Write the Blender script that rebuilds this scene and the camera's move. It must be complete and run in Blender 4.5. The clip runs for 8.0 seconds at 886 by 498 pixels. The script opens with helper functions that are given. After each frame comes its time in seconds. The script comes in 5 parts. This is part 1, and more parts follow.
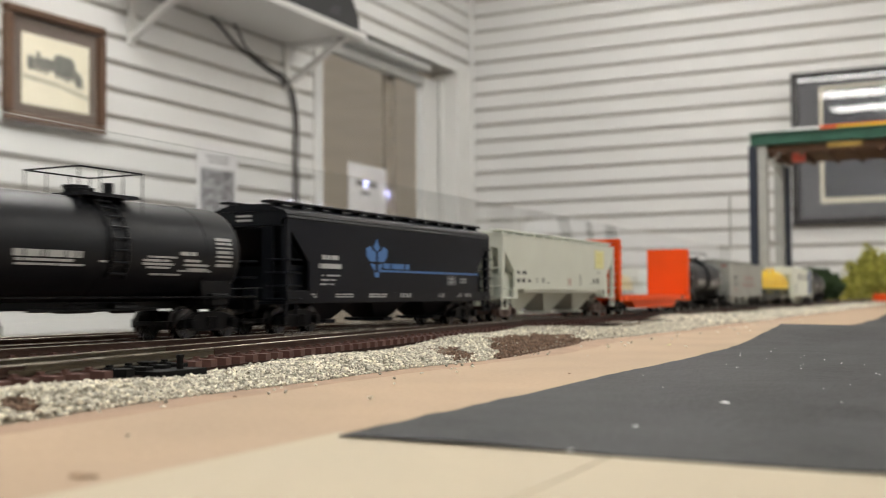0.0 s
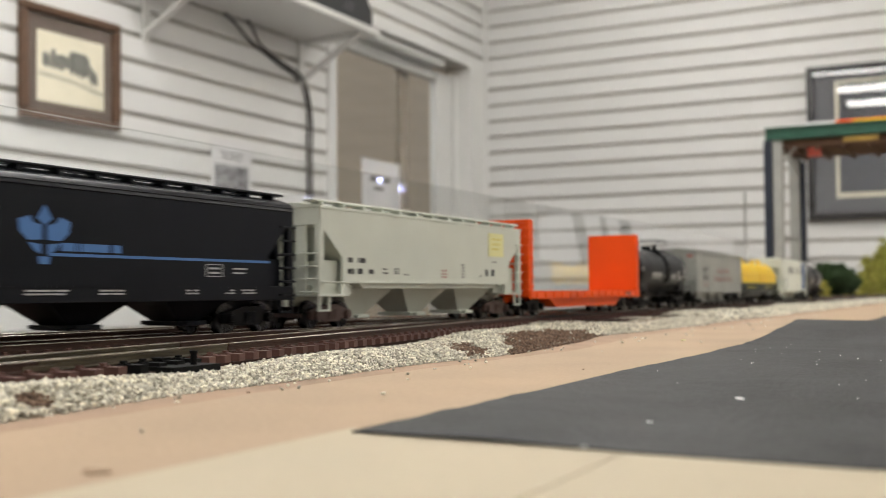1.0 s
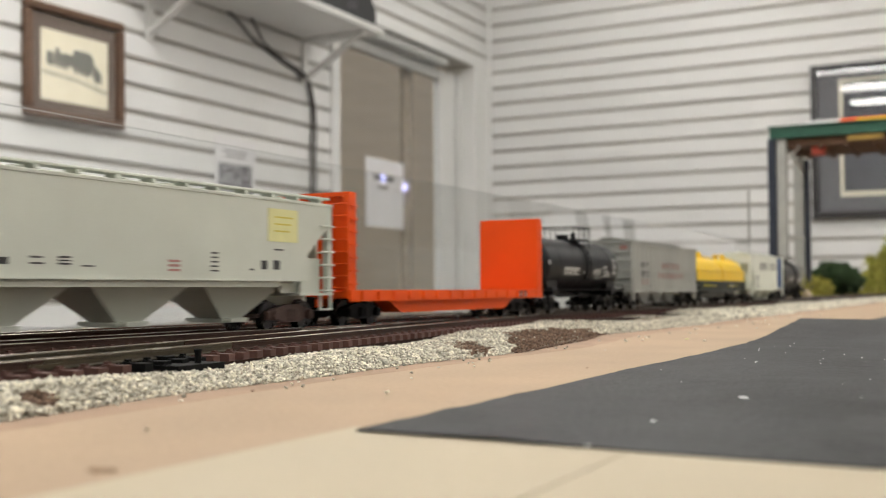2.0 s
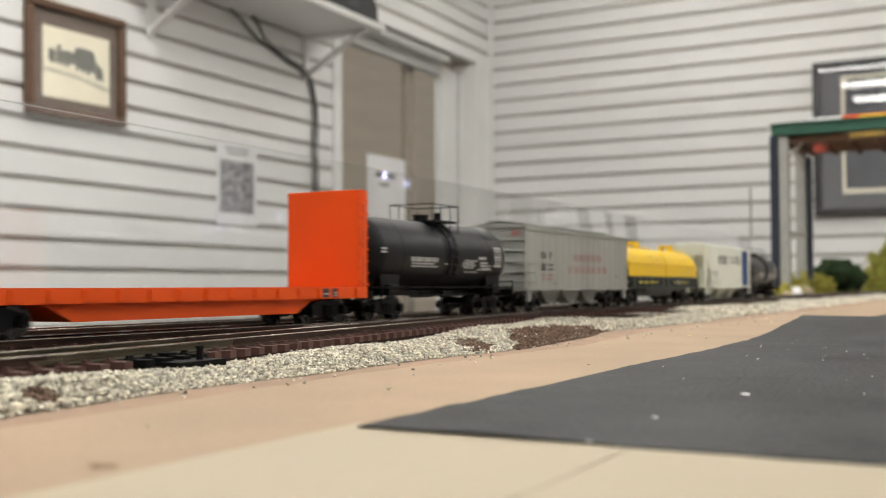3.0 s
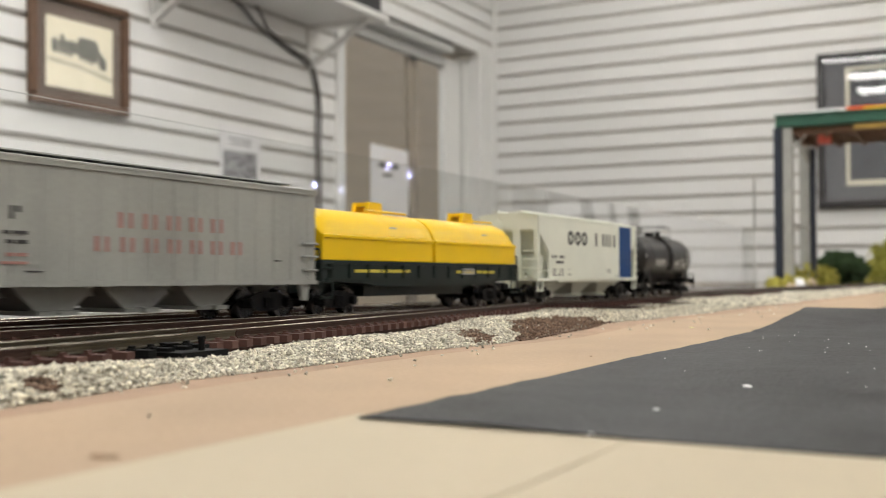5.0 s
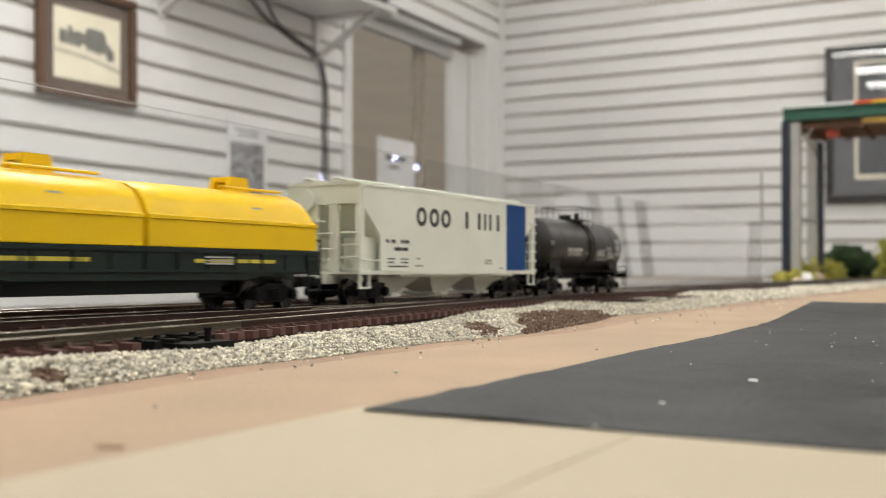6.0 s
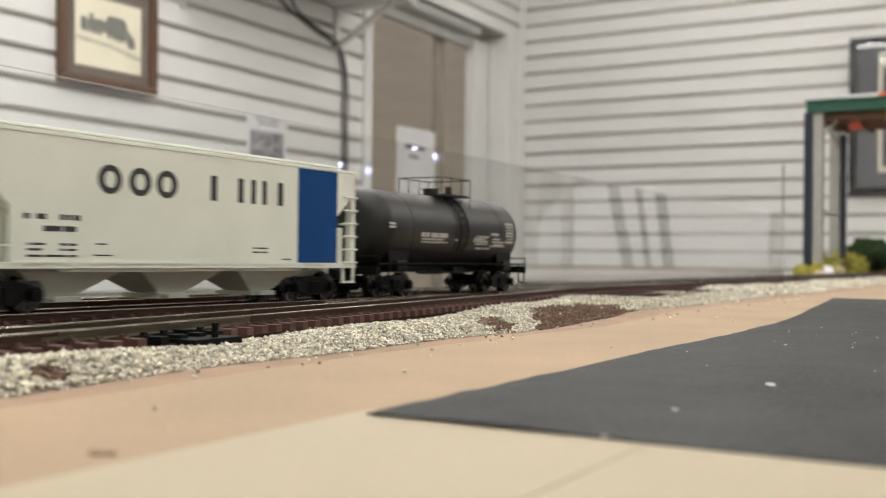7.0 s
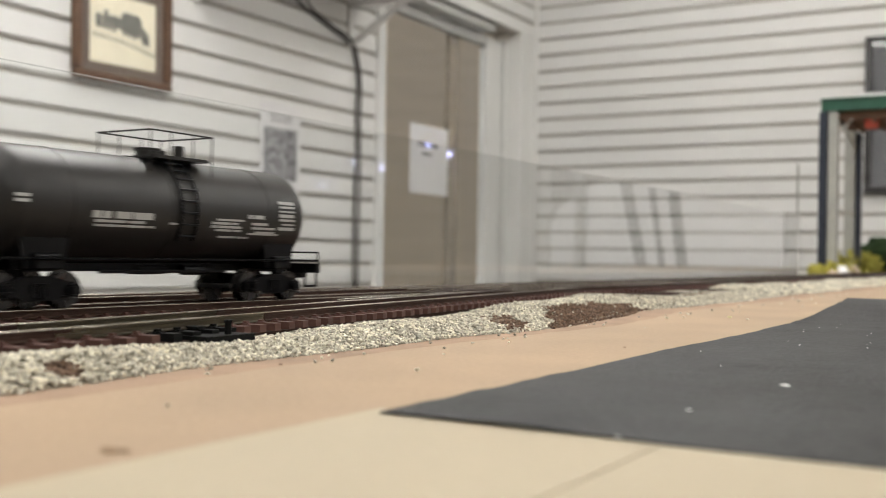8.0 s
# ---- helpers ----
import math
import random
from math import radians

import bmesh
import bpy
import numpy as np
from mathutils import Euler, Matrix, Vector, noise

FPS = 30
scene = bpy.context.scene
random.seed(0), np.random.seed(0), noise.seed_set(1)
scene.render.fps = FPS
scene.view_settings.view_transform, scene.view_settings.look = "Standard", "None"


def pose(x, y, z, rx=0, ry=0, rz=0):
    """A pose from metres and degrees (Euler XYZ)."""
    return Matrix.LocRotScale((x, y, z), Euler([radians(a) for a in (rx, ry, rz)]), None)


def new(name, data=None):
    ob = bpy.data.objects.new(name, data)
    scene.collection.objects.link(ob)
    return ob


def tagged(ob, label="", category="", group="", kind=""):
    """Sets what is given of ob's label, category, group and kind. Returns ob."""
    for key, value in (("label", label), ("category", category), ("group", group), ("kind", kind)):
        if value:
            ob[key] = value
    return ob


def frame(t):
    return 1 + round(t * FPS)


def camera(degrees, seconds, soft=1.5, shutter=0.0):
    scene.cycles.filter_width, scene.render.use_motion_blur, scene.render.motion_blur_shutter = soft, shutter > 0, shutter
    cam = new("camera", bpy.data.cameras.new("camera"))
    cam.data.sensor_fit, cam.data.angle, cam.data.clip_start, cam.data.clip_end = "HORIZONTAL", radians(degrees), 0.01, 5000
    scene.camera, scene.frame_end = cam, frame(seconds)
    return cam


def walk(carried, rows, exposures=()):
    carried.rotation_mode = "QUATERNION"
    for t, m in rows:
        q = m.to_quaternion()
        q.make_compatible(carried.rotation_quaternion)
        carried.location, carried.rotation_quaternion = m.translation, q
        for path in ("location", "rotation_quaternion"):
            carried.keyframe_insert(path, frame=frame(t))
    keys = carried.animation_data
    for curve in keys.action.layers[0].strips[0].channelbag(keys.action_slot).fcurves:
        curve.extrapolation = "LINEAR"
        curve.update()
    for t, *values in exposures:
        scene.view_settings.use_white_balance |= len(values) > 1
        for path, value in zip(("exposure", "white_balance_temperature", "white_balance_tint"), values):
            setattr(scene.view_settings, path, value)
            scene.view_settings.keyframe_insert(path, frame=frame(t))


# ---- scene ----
LENS = 46.0
CAMERA_ROWS = (
    (0.0, 0.00000, 0.00000, 0.02150, 27.052, 2.547, 0.208),
    (0.5, -0.00017, 0.00000, 0.02142, 27.425, 2.437, 0.264),
    (1.0, -0.00009, 0.00052, 0.02152, 27.815, 2.306, 0.260),
    (1.5, -0.00001, 0.00018, 0.02163, 27.940, 2.272, 0.241),
    (3.0, -0.00020, 0.00056, 0.02142, 28.099, 2.074, 0.215),
    (3.5, -0.00006, 0.00057, 0.02148, 28.102, 2.002, 0.224),
    (4.0, 0.00018, 0.00042, 0.02144, 28.126, 1.892, 0.161),
    (4.5, 0.00002, 0.00067, 0.02150, 28.163, 1.752, 0.138),
    (6.0, -0.00010, 0.00105, 0.02150, 28.614, 1.155, -0.202),
    (6.5, -0.00043, 0.00363, 0.02237, 28.918, 0.909, -0.401),
    (7.0, -0.00069, 0.00588, 0.02322, 29.668, 0.560, -0.670),
    (7.5, -0.00071, 0.00570, 0.02310, 30.082, 0.424, -0.822),
    (8.0, -0.00103, 0.00622, 0.02340, 30.360, 0.408, -0.949),
)
cam = camera(LENS, 8.0, soft=0.6, shutter=0.4)
cam.data.dof.use_dof = True
cam.data.dof.focus_distance = 0.30
cam.data.dof.aperture_fstop = 23.0
walk(cam, [(t, pose(x, y, z, 90 + pitch, roll, yaw)) for t, x, y, z, yaw, pitch, roll in CAMERA_ROWS])

# ---- world and lights ----
ROOM_X0, ROOM_X1, ROOM_Y0, ROOM_Y1 = -2.148, 3.2, -3.0, 4.514
FLOOR_Z, CEILING_Z = -1.0, 1.72
world = bpy.data.worlds.new("world")
scene.world = world
world.use_nodes = True
sky = world.node_tree.nodes.new("ShaderNodeTexSky")
sky.sky_type, sky.sun_disc, sky.sun_elevation, sky.sun_rotation = "NISHITA", False, radians(40), radians(200)
back = world.node_tree.nodes["Background"]
back.inputs["Strength"].default_value = 0.08
world.node_tree.links.new(sky.outputs["Color"], back.inputs["Color"])
scene.view_settings.exposure = 0.0

# fluorescent fixtures: centre x, centre y, watts; they run along x
FIXTURES = [(-0.95, 1.46, 19.0), (-0.5, -0.8, 6.0), (-0.5, -0.06, 5.0), (-1.1, 0.75, 5.0), (-1.1, 3.6, 5.0), (1.1, -1.6, 7.0), (1.1, 0.3, 7.0),
            (1.1, 2.2, 7.0), (1.1, 3.7, 6.5), (2.5, -0.6, 7.0), (2.5, 1.6, 7.0), (2.5, 3.4, 7.0)]
for fx, fy, watts in FIXTURES:
    lamp = bpy.data.lights.new("fluorescent_light", "AREA")
    lamp.shape, lamp.size, lamp.size_y, lamp.energy = "RECTANGLE", 1.2, 0.24, watts
    lamp.color = (1.0, 0.985, 0.955)
    ob = new("fluorescent_light", lamp)
    ob.matrix_world = pose(fx, fy, CEILING_Z - 0.075)
    tagged(ob, kind="structure")

# ---- materials ----


def material(name, color, rough=0.5, metal=0.0, scale=40.0, vary=0.12, bump=0.1, fine=600.0, per_object=0.0, spec=0.5,
             emit=0.0, stretch=(1, 1, 1)):
    """A surface with two scales of variation in colour, roughness and relief. Scales are per metre."""
    m = bpy.data.materials.new(name)
    m.use_nodes = True
    nt = m.node_tree
    n, link = nt.nodes, nt.links.new
    b = n["Principled BSDF"]
    b.inputs["Metallic"].default_value = metal
    b.inputs["Specular IOR Level"].default_value = spec
    co = n.new("ShaderNodeTexCoord")
    mp = n.new("ShaderNodeMapping")
    mp.inputs["Scale"].default_value = stretch
    link(co.outputs["Object"], mp.inputs["Vector"])
    big, small = n.new("ShaderNodeTexNoise"), n.new("ShaderNodeTexNoise")
    for t, s in ((big, scale), (small, fine)):
        t.inputs["Scale"].default_value = s
        t.inputs["Detail"].default_value = 4
        link(mp.outputs["Vector"], t.inputs["Vector"])
    add = n.new("ShaderNodeMath")
    add.operation = "MULTIPLY_ADD"
    link(small.outputs["Fac"], add.inputs[0])
    add.inputs[1].default_value = 0.5
    link(big.outputs["Fac"], add.inputs[2])
    rng = n.new("ShaderNodeMapRange")
    rng.inputs["From Min"].default_value, rng.inputs["From Max"].default_value = 0.45, 1.05
    rng.inputs["To Min"].default_value, rng.inputs["To Max"].default_value = 1 - vary, 1 + vary
    link(add.outputs[0], rng.inputs["Value"])
    value = rng.outputs["Result"]
    if per_object:
        info = n.new("ShaderNodeObjectInfo")
        r2 = n.new("ShaderNodeMapRange")
        r2.inputs["To Min"].default_value, r2.inputs["To Max"].default_value = 1 - per_object, 1 + per_object
        link(info.outputs["Random"], r2.inputs["Value"])
        mu = n.new("ShaderNodeMath")
        mu.operation = "MULTIPLY"
        link(value, mu.inputs[0])
        link(r2.outputs["Result"], mu.inputs[1])
        value = mu.outputs[0]
    mix = n.new("ShaderNodeMix")
    mix.data_type, mix.blend_type = "RGBA", "MULTIPLY"
    mix.inputs["Factor"].default_value = 1.0
    mix.inputs["A"].default_value = (*color, 1)
    link(value, mix.inputs["B"])
    link(mix.outputs["Result"], b.inputs["Base Color"])
    r3 = n.new("ShaderNodeMapRange")
    r3.inputs["To Min"].default_value, r3.inputs["To Max"].default_value = max(0.02, rough - 0.1), min(1, rough + 0.1)
    link(big.outputs["Fac"], r3.inputs["Value"])
    link(r3.outputs["Result"], b.inputs["Roughness"])
    if bump:
        bp = n.new("ShaderNodeBump")
        bp.inputs["Strength"].default_value = bump
        bp.inputs["Distance"].default_value = 0.3 / fine
        link(small.outputs["Fac"], bp.inputs["Height"])
        link(bp.outputs["Normal"], b.inputs["Normal"])
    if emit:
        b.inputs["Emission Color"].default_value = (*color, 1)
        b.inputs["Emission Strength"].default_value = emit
    return m


def islands(m, amount):
    """Vary a material from piece to piece of a joined mesh."""
    nt = m.node_tree
    geo, rng = nt.nodes.new("ShaderNodeNewGeometry"), nt.nodes.new("ShaderNodeMapRange")
    rng.inputs["To Min"].default_value, rng.inputs["To Max"].default_value = 1 - amount, 1 + amount
    nt.links.new(geo.outputs["Random Per Island"], rng.inputs["Value"])
    b = nt.nodes["Principled BSDF"]
    src = b.inputs["Base Color"].links[0].from_socket
    mix = nt.nodes.new("ShaderNodeMix")
    mix.data_type, mix.blend_type = "RGBA", "MULTIPLY"
    mix.inputs["Factor"].default_value = 1.0
    nt.links.new(src, mix.inputs["A"])
    nt.links.new(rng.outputs["Result"], mix.inputs["B"])
    nt.links.new(mix.outputs["Result"], b.inputs["Base Color"])
    return m


def glass(name, tint=(1, 1, 1), rough=0.0, ior=1.45):
    m = bpy.data.materials.new(name)
    m.use_nodes = True
    b = m.node_tree.nodes["Principled BSDF"]
    b.inputs["Base Color"].default_value = (*tint, 1)
    b.inputs["Roughness"].default_value = rough
    b.inputs["IOR"].default_value = ior
    b.inputs["Transmission Weight"].default_value = 1.0
    return m


M_SLAT = material("slatwall_white", (0.80, 0.795, 0.775), 0.45, scale=1.5, vary=0.04, bump=0.03, fine=300, per_object=0.02)
M_GROOVE = material("groove_backing", (0.46, 0.44, 0.40), 0.7, scale=3, vary=0.06, bump=0.05)
M_PLASTER = material("plaster", (0.78, 0.765, 0.73), 0.8, scale=1.2, vary=0.05, bump=0.1, fine=250)
M_TRIM = material("painted_trim", (0.78, 0.775, 0.75), 0.4, scale=3, vary=0.04, bump=0.03)
M_CARPET = material("carpet", (0.16, 0.15, 0.15), 0.95, scale=6, vary=0.2, bump=0.4, fine=900)
M_SHELF = material("laminate", (0.80, 0.79, 0.76), 0.4, scale=3, vary=0.04, bump=0.02)
M_BOARD = material("tan_board", (0.385, 0.275, 0.178), 0.75, scale=16, vary=0.17, bump=0.2, fine=700)
M_CREAM = material("cream_board", (0.435, 0.37, 0.262), 0.7, scale=20, vary=0.06, bump=0.06, fine=700)
M_EDGE = material("table_edge", (0.5, 0.42, 0.33), 0.7, scale=10, vary=0.1)
M_FELT = material("black_sheet", (0.0265, 0.0265, 0.027), 0.60, scale=38, vary=1.3, bump=1.0, fine=800, spec=0.27, stretch=(1, 0.6, 1))
M_STONE = islands(material("ballast_stone", (0.60, 0.565, 0.465), 0.95, spec=0.15, scale=120, vary=0.22, bump=0.3, fine=2500), 0.5)
M_BED = material("ballast_bed", (0.25, 0.21, 0.155), 0.9, scale=300, vary=0.35, bump=0.4, fine=1500)
M_DIRT = islands(material("brown_grit", (0.16, 0.10, 0.065), 0.95, scale=150, vary=0.3, bump=0.3, fine=2500), 0.45)
M_TIE = material("tie_plastic", (0.105, 0.052, 0.042), 0.5, spec=0.25, scale=120, vary=0.2, bump=0.15, fine=2500, per_object=0.08)
M_TIE_BLACK = material("black_plastic", (0.006, 0.006, 0.006), 0.55, spec=0.1, scale=100, vary=0.2, bump=0.1)
M_RAIL = material("nickel_rail", (0.45, 0.41, 0.35), 0.25, 0.95, scale=60, vary=0.25, bump=0.05, stretch=(8, 1, 8))
M_RAIL_OLIVE = material("tarnished_rail_side", (0.075, 0.062, 0.038), 0.4, 0.5, scale=90, vary=0.35, bump=0.05, stretch=(1, 1, 6))
M_RAIL_SIDE = material("brown_rail_side", (0.052, 0.030, 0.022), 0.55, 0.0, spec=0.12, scale=80, vary=0.2, bump=0.05)
M_BLACK = material("satin_black_paint", (0.0065, 0.0072, 0.009), 0.40, spec=0.22, scale=60, vary=0.2, bump=0.05, fine=1500)
M_BLACK2 = material("black_hopper_paint", (0.0055, 0.0066, 0.0092), 0.34, spec=0.17, scale=60, vary=0.15, bump=0.04, fine=1500)
M_BROWNBLACK = material("weathered_black_paint", (0.015, 0.0137, 0.0125), 0.40, spec=0.42, scale=60, vary=0.2, bump=0.05, fine=1500)
M_GREY = material("light_grey_paint", (0.60, 0.625, 0.55), 0.5, scale=50, vary=0.05, bump=0.04, fine=1500)
M_UPGREY = material("mid_grey_paint", (0.315, 0.325, 0.30), 0.5, scale=40, vary=0.22, bump=0.05, fine=1500, stretch=(1, 1, 0.4))
M_ORANGE = material("orange_paint", (0.82, 0.092, 0.005), 0.48, spec=0.3, scale=50, vary=0.06, bump=0.04, fine=1500)
M_YELLOW = material("yellow_paint", (0.86, 0.56, 0.003), 0.36, spec=0.3, scale=50, vary=0.06, bump=0.04, fine=1500)
M_DKGREEN = material("dark_green_paint", (0.011, 0.020, 0.017), 0.4, spec=0.25, scale=50, vary=0.15, bump=0.04)
M_CREAMCAR = material("off_white_paint", (0.76, 0.785, 0.69), 0.45, scale=50, vary=0.05, bump=0.04, fine=1500)
M_BLUE = material("blue_paint", (0.003, 0.052, 0.20), 0.45, spec=0.15, scale=50, vary=0.08, bump=0.03)
M_BLUE_LOGO = material("blue_print", (0.06, 0.165, 0.40), 0.5, scale=200, vary=0.08, bump=0)
M_WHITE_PRINT = material("white_print", (0.44, 0.44, 0.43), 0.5, scale=200, vary=0.08, bump=0)
M_BLACK_PRINT = material("black_print", (0.03, 0.03, 0.03), 0.5, scale=200, vary=0.08, bump=0)
M_RED_PRINT = material("red_print", (0.36, 0.18, 0.155), 0.5, scale=200, vary=0.15, bump=0)
M_YELLOW_PRINT = material("yellow_print", (0.6, 0.5, 0.05), 0.5, scale=200, vary=0.08, bump=0)
M_STICKER = material("yellow_sticker", (0.74, 0.72, 0.36), 0.7, scale=200, vary=0.05, bump=0)
M_TRUCK = material("truck_black", (0.004, 0.004, 0.0045), 0.38, spec=0.16, scale=200, vary=0.3, bump=0.1)
M_TRUCK_BROWN = material("truck_brown", (0.085, 0.05, 0.04), 0.55, scale=200, vary=0.25, bump=0.1)
M_WHEEL = material("wheel_metal", (0.075, 0.072, 0.07), 0.27, 0.9, scale=200, vary=0.25, bump=0.05)
M_WOOD = material("walnut_frame", (0.115, 0.062, 0.035), 0.35, scale=30, vary=0.25, bump=0.1, stretch=(1, 1, 6))
M_MATBROWN = material("brown_mount", (0.115, 0.085, 0.07), 0.8, scale=60, vary=0.08, bump=0.05)
M_PRINT_PAPER = material("aged_print_paper", (0.60, 0.55, 0.43), 0.7, scale=20, vary=0.06, bump=0.02)
M_INK = material("grey_ink", (0.13, 0.125, 0.11), 0.7, scale=60, vary=0.5, bump=0.02)
M_BLACKFRAME = material("dark_frame", (0.028, 0.025, 0.025), 0.3, scale=30, vary=0.1, bump=0.03)
M_GREYMOUNT = material("grey_mount", (0.10, 0.098, 0.106), 0.8, scale=40, vary=0.05, bump=0.04)
M_DARKPHOTO = material("dark_photo", (0.05, 0.05, 0.062), 0.5, scale=9, vary=0.6, bump=0.0)
M_PAPER = material("white_paper", (0.80, 0.79, 0.79), 0.75, scale=20, vary=0.03, bump=0.02)
M_PAPERGREY = material("printed_grey", (0.27, 0.265, 0.275), 0.75, scale=60, vary=1.2, bump=0.0)
M_CABLE = material("black_cable", (0.035, 0.025, 0.025), 0.5, scale=60, vary=0.2, bump=0.05)
M_BOXBLACK = material("black_box", (0.02, 0.02, 0.022), 0.5, scale=30, vary=0.2, bump=0.05)
M_ALU = material("door_metal", (0.62, 0.62, 0.60), 0.4, 0.2, scale=20, vary=0.05, bump=0.02)
M_CRANEGREEN = material("green_enamel", (0.022, 0.095, 0.06), 0.45, scale=40, vary=0.15, bump=0.05)
M_CRANEGREY = material("grey_steel_paint", (0.36, 0.36, 0.33), 0.5, scale=60, vary=0.12, bump=0.05)
M_CRANENAVY = material("navy_paint", (0.018, 0.024, 0.04), 0.45, scale=60, vary=0.15, bump=0.05)
M_RUST = material("brown_underside", (0.11, 0.055, 0.028), 0.7, scale=60, vary=0.3, bump=0.1)
M_GRASS = islands(material("yellow_green_turf", (0.36, 0.33, 0.06), 0.95, scale=60, vary=0.3, bump=0.4, fine=700), 0.3)
M_LEAF = islands(material("dark_green_foliage", (0.030, 0.060, 0.018), 0.9, scale=60, vary=0.3, bump=0.3, fine=700), 0.4)
M_OLIVE = islands(material("olive_foliage", (0.32, 0.31, 0.055), 0.9, scale=60, vary=0.3, bump=0.3, fine=700), 0.35)
M_ROCK = material("plaster_rock", (0.62, 0.50, 0.36), 0.9, scale=60, vary=0.25, bump=0.4, fine=500)
M_TUBE = material("lamp_diffuser", (1.0, 0.98, 0.94), 0.5, scale=3, vary=0.01, bump=0, emit=14.0)
M_LED = material("led_glow", (0.46, 0.50, 1.0), 0.5, scale=3, vary=0.01, bump=0, emit=100.0)
M_ACRYLIC = glass("clear_acrylic", (0.97, 0.985, 0.985), 0.0, 1.45)
M_GLAZING = glass("picture_glass", (0.98, 0.99, 0.98), 0.0, 1.5)
M_PANE = glass("window_glass", (0.98, 0.99, 0.98), 0.0, 1.22)

# ---- mesh helpers ----


def box(bm, x0, x1, y0, y1, z0, z1, bevel=0.0):
    r = bmesh.ops.create_cube(bm, size=1.0)
    for v in r["verts"]:
        v.co = Vector((x0 + (v.co.x + 0.5) * (x1 - x0), y0 + (v.co.y + 0.5) * (y1 - y0), z0 + (v.co.z + 0.5) * (z1 - z0)))
    if bevel:
        edges = list({e for v in r["verts"] for e in v.link_edges})
        bmesh.ops.bevel(bm, geom=edges, offset=bevel, segments=2, affect="EDGES", profile=0.5)
    return r["verts"]


def rod(bm, a, b, r, seg=8, r2=None):
    a, b = Vector(a), Vector(b)
    d = b - a
    m = Matrix.Translation((a + b) / 2) @ d.to_track_quat("Z", "Y").to_matrix().to_4x4()
    bmesh.ops.create_cone(bm, cap_ends=True, segments=seg, radius1=r, radius2=r if r2 is None else r2, depth=d.length, matrix=m)


def bar(bm, a, b, w, h):
    """A square bar from a to b."""
    a, b = Vector(a), Vector(b)
    d = b - a
    m = Matrix.Translation((a + b) / 2) @ d.to_track_quat("Y", "Z").to_matrix().to_4x4() @ Matrix.Diagonal((w, d.length, h, 1))
    bmesh.ops.create_cube(bm, size=1.0, matrix=m)


def prism(bm, profile, x0, x1):
    """A (y, z) outline carried from x0 to x1."""
    lo = [bm.verts.new((x0, y, z)) for y, z in profile]
    hi = [bm.verts.new((x1, y, z)) for y, z in profile]
    n = len(profile)
    bm.faces.new(lo)
    bm.faces.new(hi[::-1])
    for i in range(n):
        j = (i + 1) % n
        bm.faces.new((lo[j], lo[i], hi[i], hi[j]))


def loft(bm, profile, y0, y1):
    """An (x, z) outline carried from y0 to y1."""
    lo = [bm.verts.new((x, y0, z)) for x, z in profile]
    hi = [bm.verts.new((x, y1, z)) for x, z in profile]
    n = len(profile)
    bm.faces.new(lo)
    bm.faces.new(hi[::-1])
    for i in range(n):
        j = (i + 1) % n
        bm.faces.new((lo[j], lo[i], hi[i], hi[j]))


def lathe(bm, profile, cz, seg=48):
    """A (y, radius) outline turned about the line x = 0, z = cz."""
    rings = []
    for y, r in profile:
        rings.append([bm.verts.new((r * math.sin(2 * math.pi * k / seg), y, cz + r * math.cos(2 * math.pi * k / seg)))
                      for k in range(seg)] if r > 1e-6 else [bm.verts.new((0, y, cz))])
    for a, b in zip(rings, rings[1:]):
        for k in range(seg):
            j = (k + 1) % seg
            if len(a) == 1:
                bm.faces.new((a[0], b[k], b[j]))
            elif len(b) == 1:
                bm.faces.new((a[k], b[0], a[j]))
            else:
                bm.faces.new((a[k], b[k], b[j], a[j]))


MM = 0.001


def part(name, bm, mat, parent=None, label="", mm=False, smooth=False, at=None):
    """Link a bmesh as one mesh object, in metres or millimetres, under a thing or part."""
    if mm:
        bmesh.ops.scale(bm, vec=(MM, MM, MM), verts=bm.verts)
    bmesh.ops.recalc_face_normals(bm, faces=bm.faces)
    if smooth:
        for f in bm.faces:
            f.smooth = True
        for e in bm.edges:
            if len(e.link_faces) == 2 and e.calc_face_angle(0) > radians(35):
                e.smooth = False
    me = bpy.data.meshes.new(name)
    bm.to_mesh(me)
    bm.free()
    me.materials.append(mat)
    ob = new(name, me)
    if parent is not None:
        ob.parent = parent
    if at is not None:
        ob.matrix_basis = at
    if label:
        ob["label"] = label
    return ob


def simple(name, mat, *boxes, parent=None, label="", bevel=0.0, mm=False):
    bm = bmesh.new()
    for b in boxes:
        box(bm, *b, bevel=bevel)
    return part(name, bm, mat, parent, label, mm)


def thing(name, label, category, m=None, group=""):
    ob = new(name)
    ob.empty_display_size = 0.02
    if m is not None:
        ob.matrix_basis = m
    return tagged(ob, label, category, group)



# ---- room ----
PITCH, GROOVE = 0.0762, 0.0155
GROOVE_Z = 0.8316  # centre of one groove; the others follow at the slatwall's pitch
SLAT_DEEP = 0.012
WALL_T = 0.15
DOOR_Y0, DOOR_Y1, DOOR_TOP = 3.19, 4.40, 1.07


